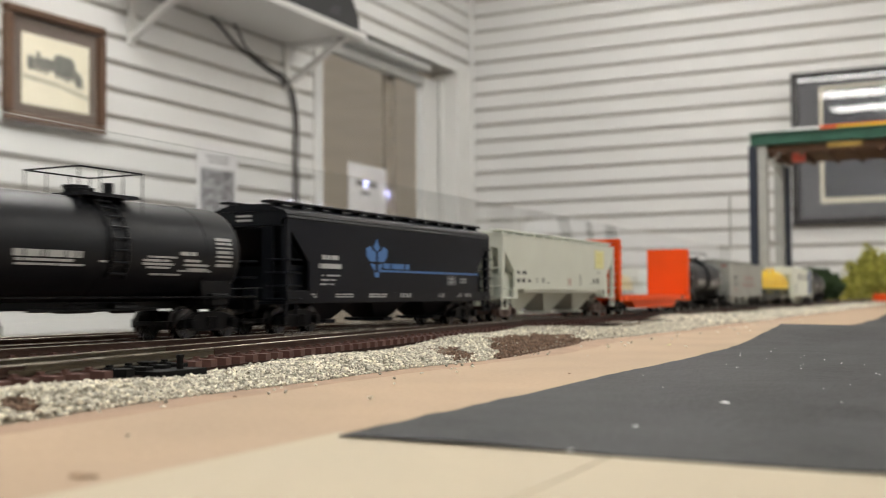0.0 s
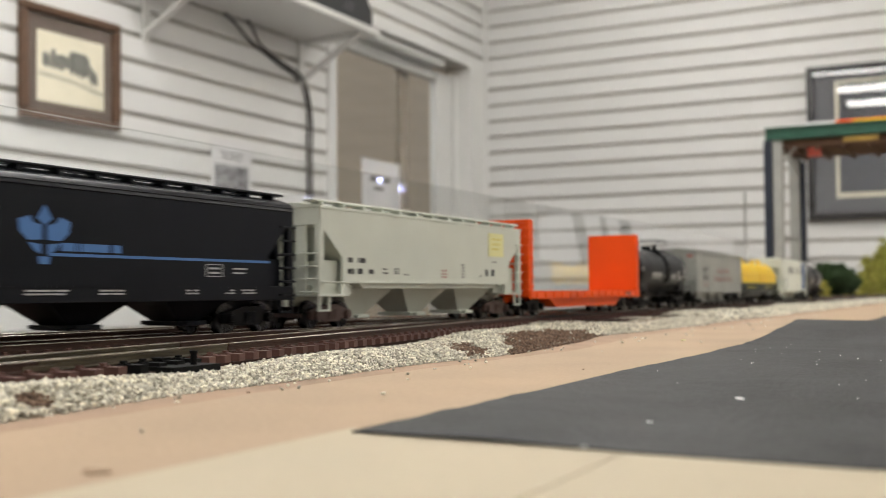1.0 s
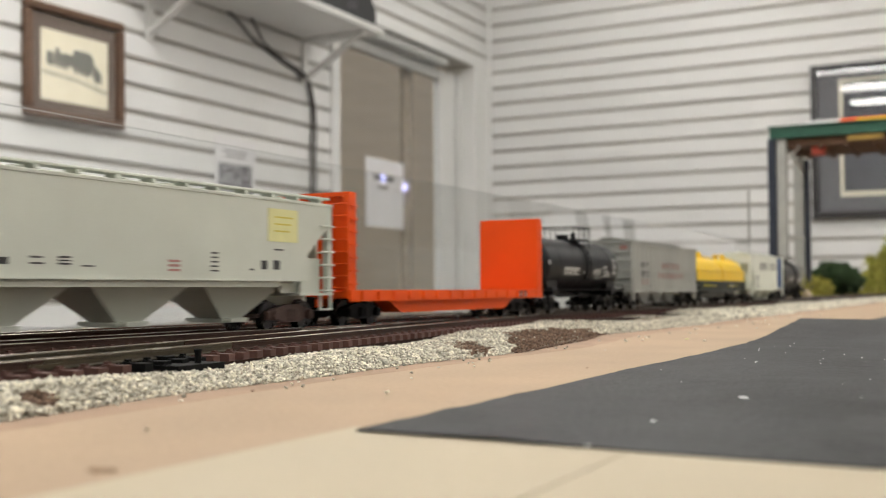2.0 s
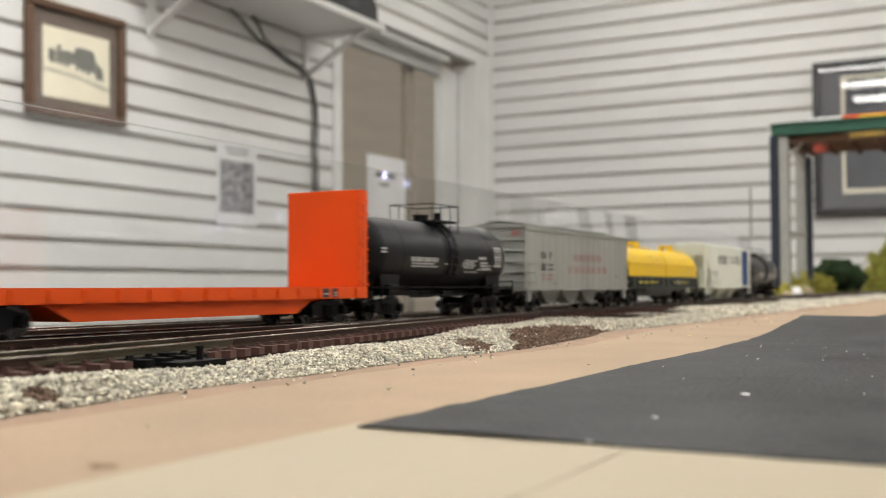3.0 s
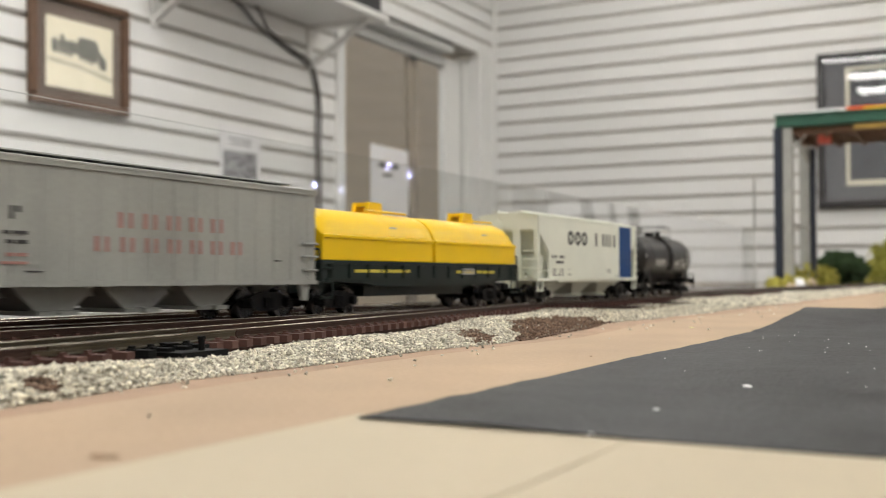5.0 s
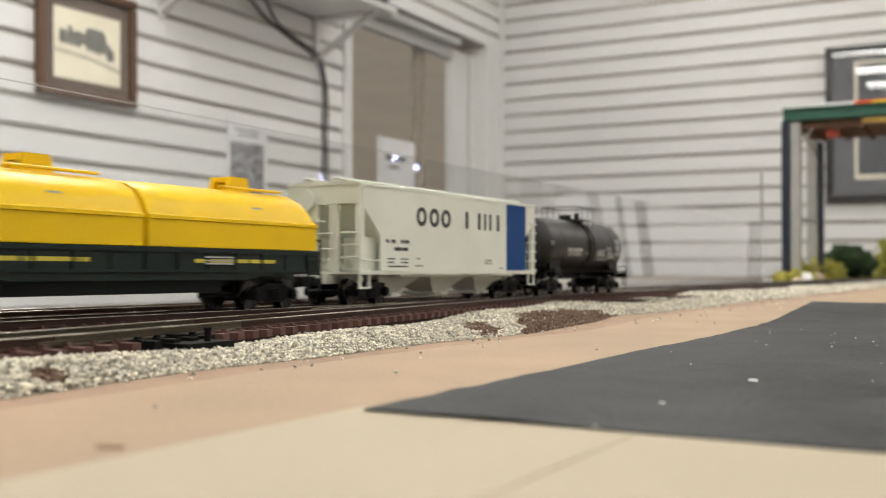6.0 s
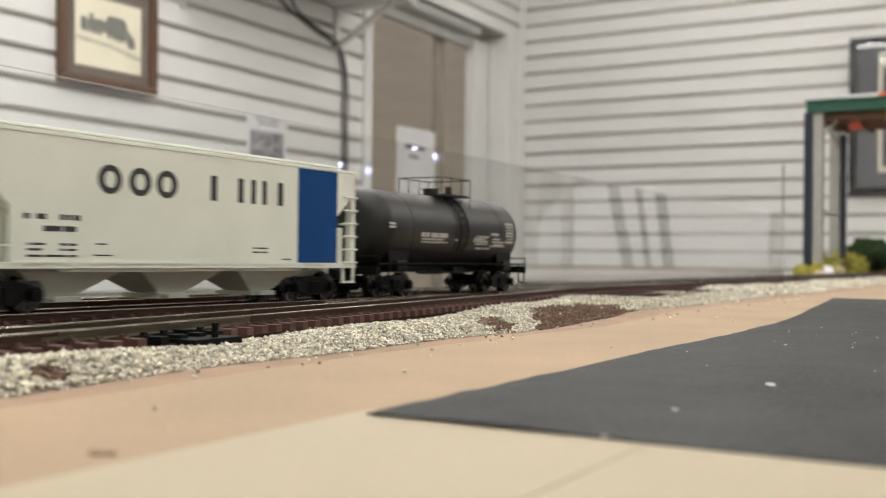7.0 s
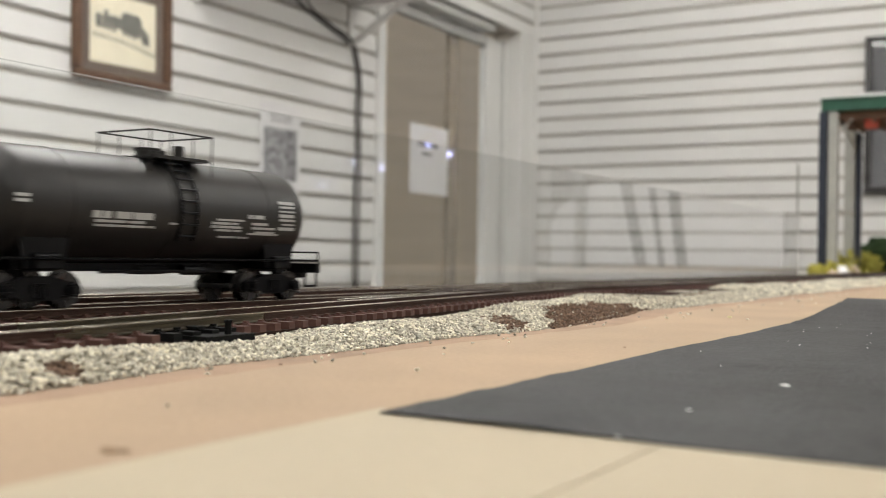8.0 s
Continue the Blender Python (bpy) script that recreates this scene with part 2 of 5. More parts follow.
def slats(wall, along, c0, c1, fixed, out, z0, z1):
    """Slatwall boards between z0 and z1, along x or y from c0 to c1, proud of the plane 'fixed' towards 'out'."""
    k = math.floor((z0 - GROOVE_Z) / PITCH)
    while GROOVE_Z + k * PITCH < z1:
        a = max(z0, GROOVE_Z + k * PITCH + GROOVE / 2)
        b = min(z1, GROOVE_Z + (k + 1) * PITCH - GROOVE / 2)
        k += 1
        if b - a < 0.006:
            continue
        d0, d1 = sorted((fixed, fixed + out * SLAT_DEEP))
        bm = bmesh.new()
        if along == "y":
            box(bm, d0, d1, c0, c1, a, b, 0.0022)
        else:
            box(bm, c0, c1, d0, d1, a, b, 0.0022)
        part("slat", bm, M_SLAT, wall)


# west wall with the door opening; its groove plane lies behind the slats' face
wx = ROOM_X0 - SLAT_DEEP
wall_west = simple("wall_west", M_GROOVE,
                   (wx - WALL_T, wx, ROOM_Y0, DOOR_Y0, FLOOR_Z, CEILING_Z),
                   (wx - WALL_T, wx, DOOR_Y1, ROOM_Y1 + SLAT_DEEP, FLOOR_Z, CEILING_Z),
                   (wx - WALL_T, wx, DOOR_Y0, DOOR_Y1, DOOR_TOP, CEILING_Z))
tagged(wall_west, "white slatwall panels with dark horizontal grooves", "wall", kind="structure")
slats(wall_west, "y", ROOM_Y0, DOOR_Y0 - 0.022, wx, 1, FLOOR_Z, CEILING_Z)
slats(wall_west, "y", DOOR_Y0 - 0.02, ROOM_Y1 - 0.014, wx, 1, DOOR_TOP + 0.06, CEILING_Z)
simple("slat", M_SLAT, (wx, wx + SLAT_DEEP + 0.004, DOOR_Y0 - 0.02, ROOM_Y1 - 0.014, DOOR_TOP, DOOR_TOP + 0.052), parent=wall_west)

wy = ROOM_Y1 + SLAT_DEEP
wall_north = simple("wall_north", M_GROOVE, (wx, ROOM_X1, wy, wy + WALL_T, FLOOR_Z, CEILING_Z))
tagged(wall_north, "white slatwall panels with dark horizontal grooves", "wall", kind="structure")
slats(wall_north, "x", ROOM_X0 + 0.016, ROOM_X0 + 2.44, wy, -1, FLOOR_Z, CEILING_Z)
slats(wall_north, "x", ROOM_X0 + 2.444, ROOM_X1, wy, -1, FLOOR_Z, CEILING_Z)

wall_east = simple("wall_east", M_PLASTER, (ROOM_X1, ROOM_X1 + WALL_T, ROOM_Y0, wy + WALL_T, FLOOR_Z, CEILING_Z))
tagged(wall_east, "plain white plaster wall", "wall", kind="structure")
wall_south = simple("wall_south", M_PLASTER, (wx - WALL_T, ROOM_X1 + WALL_T, ROOM_Y0 - WALL_T, ROOM_Y0, FLOOR_Z, CEILING_Z))
tagged(wall_south, "plain white plaster wall", "wall", kind="structure")
floor = simple("floor", M_CARPET, (wx - WALL_T - 1.6, ROOM_X1 + WALL_T, ROOM_Y0 - WALL_T, wy + WALL_T, FLOOR_Z - 0.1, FLOOR_Z))
tagged(floor, "dark grey carpet floor", "floor", kind="structure")
ceiling = simple("ceiling", M_PLASTER, (wx - WALL_T, ROOM_X1 + WALL_T, ROOM_Y0 - WALL_T, wy + WALL_T, CEILING_Z, CEILING_Z + 0.1))
tagged(ceiling, "plain white ceiling", "ceiling", kind="structure")

# corner bead and door casing
trim = simple("trim", M_TRIM, (ROOM_X0 - 0.004, ROOM_X0 + 0.016, ROOM_Y1 - 0.014, ROOM_Y1 + 0.004, FLOOR_Z, CEILING_Z), bevel=0.003)
tagged(trim, "white painted corner moulding", "trim", kind="structure")
trim2 = new("trim")
tagged(trim2, "white painted door casing with a deep reveal", "trim", kind="structure")
for b in ((wx - WALL_T, ROOM_X0 + 0.006, DOOR_Y0 - 0.02, DOOR_Y0 + 0.036, FLOOR_Z, DOOR_TOP),
          (wx - 0.12, ROOM_X0 + 0.006, DOOR_Y1 - 0.045, DOOR_Y1 + 0.02, FLOOR_Z, DOOR_TOP),
          (wx, ROOM_X0 + 0.002, DOOR_Y1 + 0.023, ROOM_Y1 - 0.014, FLOOR_Z, DOOR_TOP)):
    simple("casing", M_TRIM, b, parent=trim2, bevel=0.004)

DX = -2.246
door = thing("door_1", "glazed white door with a paper notice on it", "door")
door["kind"] = "structure"
Y0, Y1 = DOOR_Y0 + 0.04, DOOR_Y1 - 0.048
simple("stile", M_TRIM, (DX - 0.03, DX + 0.012, 4.185, Y1, FLOOR_Z + 0.01, 1.03), parent=door, bevel=0.003)
simple("stile", M_TRIM, (DX - 0.03, DX + 0.012, Y0, Y0 + 0.07, FLOOR_Z + 0.01, 1.03), parent=door, bevel=0.003)
simple("rail", M_ALU, (DX - 0.03, DX + 0.01, Y0 + 0.072, 4.183, 0.985, 1.03), parent=door, bevel=0.003)
simple("rail", M_TRIM, (DX - 0.03, DX + 0.01, Y0 + 0.072, 4.183, FLOOR_Z + 0.01, FLOOR_Z + 0.25), parent=door, bevel=0.003)
simple("head_closer", M_ALU, (DX - 0.01, DX + 0.075, Y0 + 0.1, 4.15, 1.032, 1.067), parent=door, label="grey metal closer bar", bevel=0.006)
pane = simple("pane", M_PANE, (DX - 0.012, DX - 0.006, Y0 + 0.07, 4.185, FLOOR_Z + 0.25, 0.985), parent=door, label="clear door glass")
pane.visible_shadow = False
simple("mullion", material("taupe_post", (0.26, 0.215, 0.165), 0.8, scale=4, vary=0.1, bump=0.05), (DX - 0.06, DX - 0.035, 3.93, 4.0, FLOOR_Z + 0.02, 1.03), parent=door, label="dark post behind the glass")

simple("seal", M_BLACKFRAME, (DX + 0.012, DX + 0.016, 4.336, 4.351, FLOOR_Z + 0.01, 1.03), parent=door, label="dark rubber seal")
simple("jamb_stop", M_TRIM, (DX + 0.018, DX + 0.032, 4.328, 4.352, FLOOR_Z + 0.01, 1.03), parent=door)

# passage outside the door; its wall glows by itself in place of passage lamps
OUT = material("outside_wall_glow", (0.44, 0.345, 0.24), 0.9, scale=2.0, vary=0.14, bump=0.1, fine=40, stretch=(1, 0.6, 6), emit=0.38)
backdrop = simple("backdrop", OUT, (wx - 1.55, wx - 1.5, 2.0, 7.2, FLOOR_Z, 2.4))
tagged(backdrop, "tan panelled wall of the passage outside, glowing by itself", "backdrop", kind="structure")

# fluorescent fixtures on the ceiling
for fx, fy, watts in FIXTURES:
    f = thing("ceiling_light", "white ceiling fixture with two glowing fluorescent tubes", "ceiling light", pose(fx, fy, CEILING_Z), "ceiling lights")
    f["kind"] = "structure"
    simple("housing", M_TRIM, (-0.62, 0.62, -0.14, 0.14, -0.05, -0.001), parent=f, bevel=0.008)
    for dy in (-0.06, 0.06):
        bm = bmesh.new()
        rod(bm, (-0.6, dy, -0.062), (0.6, dy, -0.062), 0.010, 12)
        part("tube", bm, M_TUBE, f, "glowing white tube")

# invented brown board and striped white panel further along the north wall, to shape the guard's reflections; seen only
# there
board = simple("reflection_board", material("reflection_brown", (0.12, 0.10, 0.078), 0.8, scale=3, vary=0.3, bump=0.1, fine=90, stretch=(0.4, 1, 5)), (1.08, 3.0, ROOM_Y1 - 0.008, ROOM_Y1 - 0.001, -0.35, 0.86), bevel=0.001)
tagged(board, "unseen dull brown board added on the slatwall for the guard's reflection", "board")
panel = thing("reflection_panel", "unseen white panel with dark slanting straps, added for the guard's reflection", "panel", pose(0.0, ROOM_Y1 - 0.04, 0.0))
bm = bmesh.new()
loft(bm, [(1.42, -0.4), (1.42, 0.10), (1.36, 0.24), (1.26, 0.33), (1.14, 0.38), (1.02, 0.385), (0.82, 0.34), (0.33, 0.255), (0.33, -0.4)], 0.0, 0.028)
part("sheet", bm, M_PAPER, panel)
for xa, za, xb, wd in ((1.05, 0.38, 0.95, 0.055), (0.915, 0.355, 0.85, 0.03), (0.825, 0.335, 0.77, 0.05)):
    bm = bmesh.new()
    loft(bm, [(xa, za), (xa - wd, za - 0.004), (xb - wd, -0.1), (xb, -0.1)], -0.006, -0.001)
    part("strap", bm, M_BLACKFRAME, panel, "dark strap of the added panel")

# small lamps on the north wall, seen only as glints in the guard
for lx, ly, lz, turn in ((2.526, ROOM_Y1 - 0.009, 0.508, 0), (2.355, ROOM_Y1 - 0.009, 0.477, 0), (2.077, ROOM_Y1 - 0.009, 0.583, 0), (1.951, ROOM_Y1 - 0.009, 0.530, 0),
                         (2.730, ROOM_Y1 - 0.009, 0.394, 0), (3.15, ROOM_Y1 - 0.002, 0.348, 0), (ROOM_X1 - 0.002, 3.673, 0.246, -90), (ROOM_X1 - 0.002, 4.004, 0.247, -90)):
    led = thing("wall_lamp", "small bright bluish-white lamp on the wall", "wall lamp", pose(lx, ly, lz, 0, 0, turn), "small wall lamps")
    simple("base", M_TRIM, (-0.02, 0.02, -0.012, 0.0, -0.02, 0.02), parent=led, bevel=0.003)
    bm = bmesh.new()
    bmesh.ops.create_uvsphere(bm, u_segments=12, v_segments=8, radius=0.0075)
    bmesh.ops.translate(bm, vec=(0, -0.02, 0), verts=bm.verts)
    part("bulb", bm, M_LED, led, "glowing white bulb", smooth=True)

# ---- things on the walls ----
pic = thing("picture", "old locomotive print in a brown wooden frame with a brown mount", "picture", pose(ROOM_X0 + 0.002, 1.957, 0.611, 0.9, 0, 0))
PW, PH = 0.166, 0.148
for y0, y1, z0, z1 in ((-PW, PW, PH - 0.022, PH), (-PW, PW, -PH, -PH + 0.022), (-PW, -PW + 0.022, -PH + 0.023, PH - 0.023), (PW - 0.022, PW, -PH + 0.023, PH - 0.023)):
    simple("frame_bar", M_WOOD, (0.0, 0.024, y0, y1, z0, z1), parent=pic, bevel=0.005)
simple("mount", M_MATBROWN, (0.001, 0.008, -PW + 0.023, PW - 0.023, -PH + 0.023, PH - 0.023), parent=pic)
simple("print", M_PRINT_PAPER, (0.0085, 0.011, -0.112, 0.112, -0.098, 0.084), parent=pic, label="cream print of an old locomotive")
for nm, shape in (("drawn_boiler", [(-0.072, 0.004), (-0.005, -0.004), (-0.005, 0.024), (-0.03, 0.030), (-0.072, 0.026)]),
                  ("drawn_cab", [(-0.008, -0.006), (0.058, -0.016), (0.062, 0.030), (0.05, 0.043), (0.002, 0.046), (-0.01, 0.038)]),
                  ("drawn_tender", [(0.060, -0.022), (0.090, -0.034), (0.088, -0.004), (0.062, 0.018)]),
                  ("drawn_front", [(-0.096, -0.004), (-0.074, -0.006), (-0.074, 0.022), (-0.084, 0.030), (-0.096, 0.024)]),
                  ("drawn_chimney", [(-0.066, 0.026), (-0.056, 0.026), (-0.053, 0.040), (-0.069, 0.040)])):
    bm = bmesh.new()
    prism(bm, shape, 0.0112, 0.0117)
    part(nm, bm, M_INK, pic, "grey drawn locomotive piece")
for yy, zz, rr in ((-0.085, -0.005, 0.005), (-0.066, -0.003, 0.007), (-0.05, -0.004, 0.007), (-0.034, -0.006, 0.007), (0.0, -0.012, 0.006), (0.018, -0.014, 0.006), (0.036, -0.017, 0.006), (0.07, -0.029, 0.005)):
    bm = bmesh.new()
    rod(bm, (0.0112, yy, zz), (0.0119, yy, zz), rr, 20)
    part("drawn_wheel", bm, M_INK, pic)
bm = bmesh.new()
prism(bm, [(-0.11, -0.022), (0.0, -0.03), (0.11, -0.05), (0.11, -0.062), (0.0, -0.04), (-0.11, -0.032)], 0.0112, 0.0116)
part("drawing", bm, material("ink_wash", (0.36, 0.33, 0.26), 0.7, scale=60, vary=0.25, bump=0), pic, "grey drawn ground")
g = simple("glazing", M_PANE, (0.013, 0.015, -PW + 0.02, PW - 0.02, -PH + 0.02, PH - 0.02), parent=pic, label="clear picture glass")
g.visible_shadow = False

# large framed picture on the north wall
FX0, FX1, FZ0, FZ1 = -0.668, 0.42, 0.305, 0.936
fy = ROOM_Y1
pic2 = thing("picture", "large dark-framed photograph with a grey mount under glass", "picture", pose((FX0 + FX1) / 2, fy - 0.002, (FZ0 + FZ1) / 2))
HW, HH = (FX1 - FX0) / 2, (FZ1 - FZ0) / 2
for x0, x1, z0, z1 in ((-HW, HW, HH - 0.026, HH), (-HW, HW, -HH, -HH + 0.026), (-HW, -HW + 0.026, -HH + 0.027, HH - 0.027), (HW - 0.026, HW, -HH + 0.027, HH - 0.027)):
    simple("frame_bar", M_BLACKFRAME, (x0, x1, -0.03, 0.0, z0, z1), parent=pic2, bevel=0.004)
simple("mount", M_GREYMOUNT, (-HW + 0.027, HW - 0.027, -0.012, -0.002, -HH + 0.027, HH - 0.027), parent=pic2, label="grey card mount")
simple("bevel_edge", M_PRINT_PAPER, (-HW + 0.110, HW - 0.110, -0.0135, -0.0125, -HH + 0.087, HH - 0.064), parent=pic2, label="white inner edge of the mount")
simple("photo", M_DARKPHOTO, (-HW + 0.124, HW - 0.124, -0.0150, -0.0140, -HH + 0.108, HH - 0.075), parent=pic2, label="dark aerial photograph")
g = simple("glazing", M_GLAZING, (-HW + 0.02, HW - 0.02, -0.022, -0.019, -HH + 0.02, HH - 0.02), parent=pic2, label="clear picture glass")
g.visible_shadow = False

# shelf with brackets
SZ0, SZ1, SFX, SY0, SY1 = 0.905, 0.927, -1.862, 2.10, 3.075
shelf = thing("wall_shelf", "white laminate wall shelf on white metal brackets", "shelf", pose(ROOM_X0, 0, 0))
simple("board", M_SHELF, (0.001, SFX - ROOM_X0, SY0, SY1, SZ0, SZ1), parent=shelf, bevel=0.002)
for by in (2.235, 2.995):
    bm = bmesh.new()
    bar(bm, (0.006, by, 0.762), (0.24, by, SZ0 - 0.008), 0.022, 0.014)
    box(bm, 0.001, 0.010, by - 0.013, by + 0.013, 0.745, SZ0 - 0.001)
    box(bm, 0.011, 0.255, by - 0.011, by + 0.011, SZ0 - 0.012, SZ0 - 0.001)
    part("bracket", bm, M_SHELF, shelf, "white diagonal bracket")

case = thing("black_case", "black box with a sloping corner standing on the shelf", "box", pose(-2.0, 2.9, SZ1))
bm = bmesh.new()
prism(bm, [(-0.34, 0), (0.155, 0), (0.155, 0.055), (0.10, 0.13), (-0.34, 0.13)], -0.06, 0.118)
bmesh.ops.bevel(bm, geom=list(bm.edges), offset=0.003, segments=1, affect="EDGES")
part("body", bm, M_BOXBLACK, case)
simple("marking", M_GREYMOUNT, (0.119, 0.1195, -0.03, 0.03, 0.035, 0.044), (0.119, 0.1195, -0.015, 0.035, 0.052, 0.060), parent=case, label="grey worn marking")


def cable(name, points, r, label):
    cu = bpy.data.curves.new(name, "CURVE")
    cu.dimensions, cu.bevel_depth, cu.bevel_resolution = "3D", r, 2
    sp = cu.splines.new("BEZIER")
    sp.bezier_points.add(len(points) - 1)
    for b, p in zip(sp.bezier_points, points):
        b.co = p
        b.handle_left_type = b.handle_right_type = "AUTO"
    cu.materials.append(M_CABLE)
    return tagged(new(name, cu), label, "cable")


X = ROOM_X0 + 0.008
cable("power_cable", [(X, 2.575, SZ0 + 0.002), (X + 0.02, 2.60, 0.88), (X, 2.70, 0.848), (X, 2.86, 0.80), (X, 2.98, 0.765), (X, 3.02, 0.72), (X, 3.035, 0.5), (X, 3.03, 0.2), (X, 3.035, -0.3), (X, 3.03, -0.8)], 0.0048, "black power cable hanging down the slatwall")
cable("power_cable", [(X + 0.01, 2.68, SZ0 + 0.002), (X + 0.02, 2.70, 0.875), (X + 0.012, 2.74, 0.845), (X + 0.012, 2.88, 0.80), (X + 0.012, 2.985, 0.77), (X + 0.01, 3.03, 0.70), (X + 0.012, 3.04, 0.45), (X + 0.012, 3.038, 0.1), (X + 0.012, 3.04, -0.8)], 0.004, "second black cable hanging down the slatwall")

# papers
notice = thing("paper_notice", "white paper sheet with a grey printed square on the slatwall", "notice", pose(ROOM_X0 + 0.003, 2.62, 0.36))
simple("sheet", M_PAPER, (0, 0.0012, -0.098, 0.102, -0.14, 0.14), parent=notice)
simple("printing", M_PAPERGREY, (0.0013, 0.0017, -0.082, 0.084, -0.102, 0.064), parent=notice, label="grey mottled printed square")
simple("printing", M_PAPERGREY, (0.0013, 0.0017, -0.06, 0.06, 0.10, 0.106), (0.0013, 0.0017, -0.045, 0.05, 0.085, 0.091), parent=notice, label="unreadable printed lines")

notice2 = thing("paper_notice", "white paper sheet with a dark printed heading on the door glass", "notice", pose(DX + 0.002, 3.56 * 1.044, 0.44))
simple("sheet", M_PAPER, (-0.007, -0.0055, -0.152, 0.152, -0.16, 0.125), parent=notice2)
simple("printing", M_INK, (-0.0054, -0.005, -0.09, 0.07, 0.035, 0.055), (-0.0054, -0.005, -0.06, 0.02, 0.0, 0.012), parent=notice2, label="dark unreadable heading")

# ---- the layout table ----
BACK_X, FRONT_X, TAB_Y0, TAB_Y1 = -0.345, 0.75, -0.7, 4.1
table = thing("layout_table", "model railway table topped with tan board", "table", pose(0, 0, 0))
simple("top", M_BOARD, (BACK_X, FRONT_X, TAB_Y0, TAB_Y1, -0.02, 0.0), parent=table, label="tan board top")
simple("top", M_BOARD, (-0.44, BACK_X - 0.0005, 1.86, TAB_Y1, -0.02, -0.0004), parent=table, label="tan board top")
simple("apron", M_EDGE, (BACK_X + 0.02, FRONT_X - 0.03, TAB_Y0 + 0.03, TAB_Y1 - 0.03, -0.11, -0.0204), parent=table)
for lx in (BACK_X + 0.06, FRONT_X - 0.08):
    for ly in (TAB_Y0 + 0.1, 1.6, TAB_Y1 - 0.15):
        simple("leg", M_EDGE, (lx, lx + 0.06, ly, ly + 0.06, FLOOR_Z, -0.1104), parent=table)
for ly in (1.9, TAB_Y1 - 0.15):
    simple("leg", M_EDGE, (-0.43, -0.38, ly, ly + 0.06, FLOOR_Z, -0.0204), parent=table)

# cream boards in the foreground
for x0, x1 in ((-0.0885, -0.04335), (-0.04305, 0.20)):
    b = simple("cream_board", M_CREAM, (x0, x1, -0.3, 0.1375, 0.0001, 0.0004), bevel=0.0001)
    tagged(b, "thin cream card panel lying on the tan board", "panel", group="cream panels")

# dusty painted margin along the foot of the ballast
bm = bmesh.new()
prev = None
for k in range(241):
    y = -0.25 + 3.2 * (k / 240) ** 1.5
    out = -0.1385 + 0.003 * math.sin(y * 21) + 0.002 * noise.noise(Vector((y * 60, 0, 0))) - 0.008 * min(1, max(0, (y - 0.36) / 0.1))
    cur = [bm.verts.new((-0.1625, y, 0.00008)), bm.verts.new((out, y, 0.00008)), bm.verts.new((out + 0.0006, y, 0.0)), bm.verts.new((-0.1625, y, 0.0))]
    if prev:
        for i in (0, 1):
            bm.faces.new((prev[i], prev[i + 1], cur[i + 1], cur[i]))
    prev = cur
tagged(part("dust_margin", bm, material("reddish_dust", (0.345, 0.235, 0.16), 0.9, scale=60, vary=0.25, bump=0.2, fine=1200)), "reddish-brown dusty margin along the ballast foot", "margin", kind="structure")

bm = bmesh.new()
ring = [bm.verts.new((0.0020 * math.cos(a) * (1 + 0.3 * math.sin(3 * a)), 0.0014 * math.sin(a) * (1 + 0.25 * math.cos(5 * a)), 0.0001)) for a in [2 * math.pi * k / 20 for k in range(20)]]
bm.faces.new(ring)
low = bmesh.ops.extrude_face_region(bm, geom=list(bm.faces))
bmesh.ops.translate(bm, vec=(0, 0, -0.00008), verts=[v for v in low["geom"] if isinstance(v, bmesh.types.BMVert)])
tagged(part("smudge", bm, material("brown_smudge", (0.23, 0.145, 0.08), 0.8, scale=300, vary=0.3, bump=0.1), at=pose(-0.0955, 0.0922, 0.0001)), "brown smudge on the tan board", "stain")

# black sheet with a hump
bm = bmesh.new()
NX, NY = 70, 260
grid = []
for j in range(NY + 1):
    row = []
    y = 0.1322 + (1.5 - 0.1322) * (j / NY) ** 1.4
    for i in range(NX + 1):
        u = i / NX
        x0 = -0.0862 + 0.022 * max(0, y - 0.3) - 0.018 * max(0, y - 0.8) + 0.0012 * math.sin(y * 9) + 0.0006 * math.sin(y * 41 + 1) 
        x = x0 + (0.36 - x0) * u ** 1.2
        d = y - 0.515 - 0.35 * (x + 0.083)
        h = 0.0062 * math.exp(-(d / (0.074 if d < 0 else 0.092)) ** 2) + 0.004 * math.exp(-((y - 1.12) / 0.12) ** 2)
        h += 0.0009 * noise.noise(Vector((x * 22, y * 16, 1.0))) + 0.0003 * noise.noise(Vector((x * 90, y * 70, 2.0))) + 0.00035 * noise.noise(Vector((x * 30, y * 120 + x * 60, 3.0)))
        row.append(bm.verts.new((x, y - 0.0004 * u, 0.0007 + max(h, -0.00005))))
    grid.append(row)
for a, b in zip(grid, grid[1:]):
    for i in range(NX):
        bm.faces.new((a[i], a[i + 1], b[i + 1], b[i]))
low = bmesh.ops.extrude_face_region(bm, geom=list(bm.faces))
bmesh.ops.translate(bm, vec=(0, 0, -0.0002), verts=[v for v in low["geom"] if isinstance(v, bmesh.types.BMVert)])
sheet = tagged(part("black_sheet", bm, M_FELT, smooth=True), "black paper sheet with a raised fold, dusted with grit", "sheet")

# clear shield behind the tracks
shield = thing("acrylic_shield", "clear acrylic guard standing along the back of the layout", "shield", pose(-0.325, 0, 0))
for y0, y1 in ((TAB_Y0 + 0.01, 1.578),):
    g = simple("panel", M_ACRYLIC, (-0.0015, 0.0015, y0, y1, 0.0002, 0.091), parent=shield)
    g.visible_shadow = False
simple("post", M_CRANEGREY, (-0.0015, 0.0015, 1.5795, 1.582, 0.0002, 0.167), parent=shield, label="dark thin edge post")

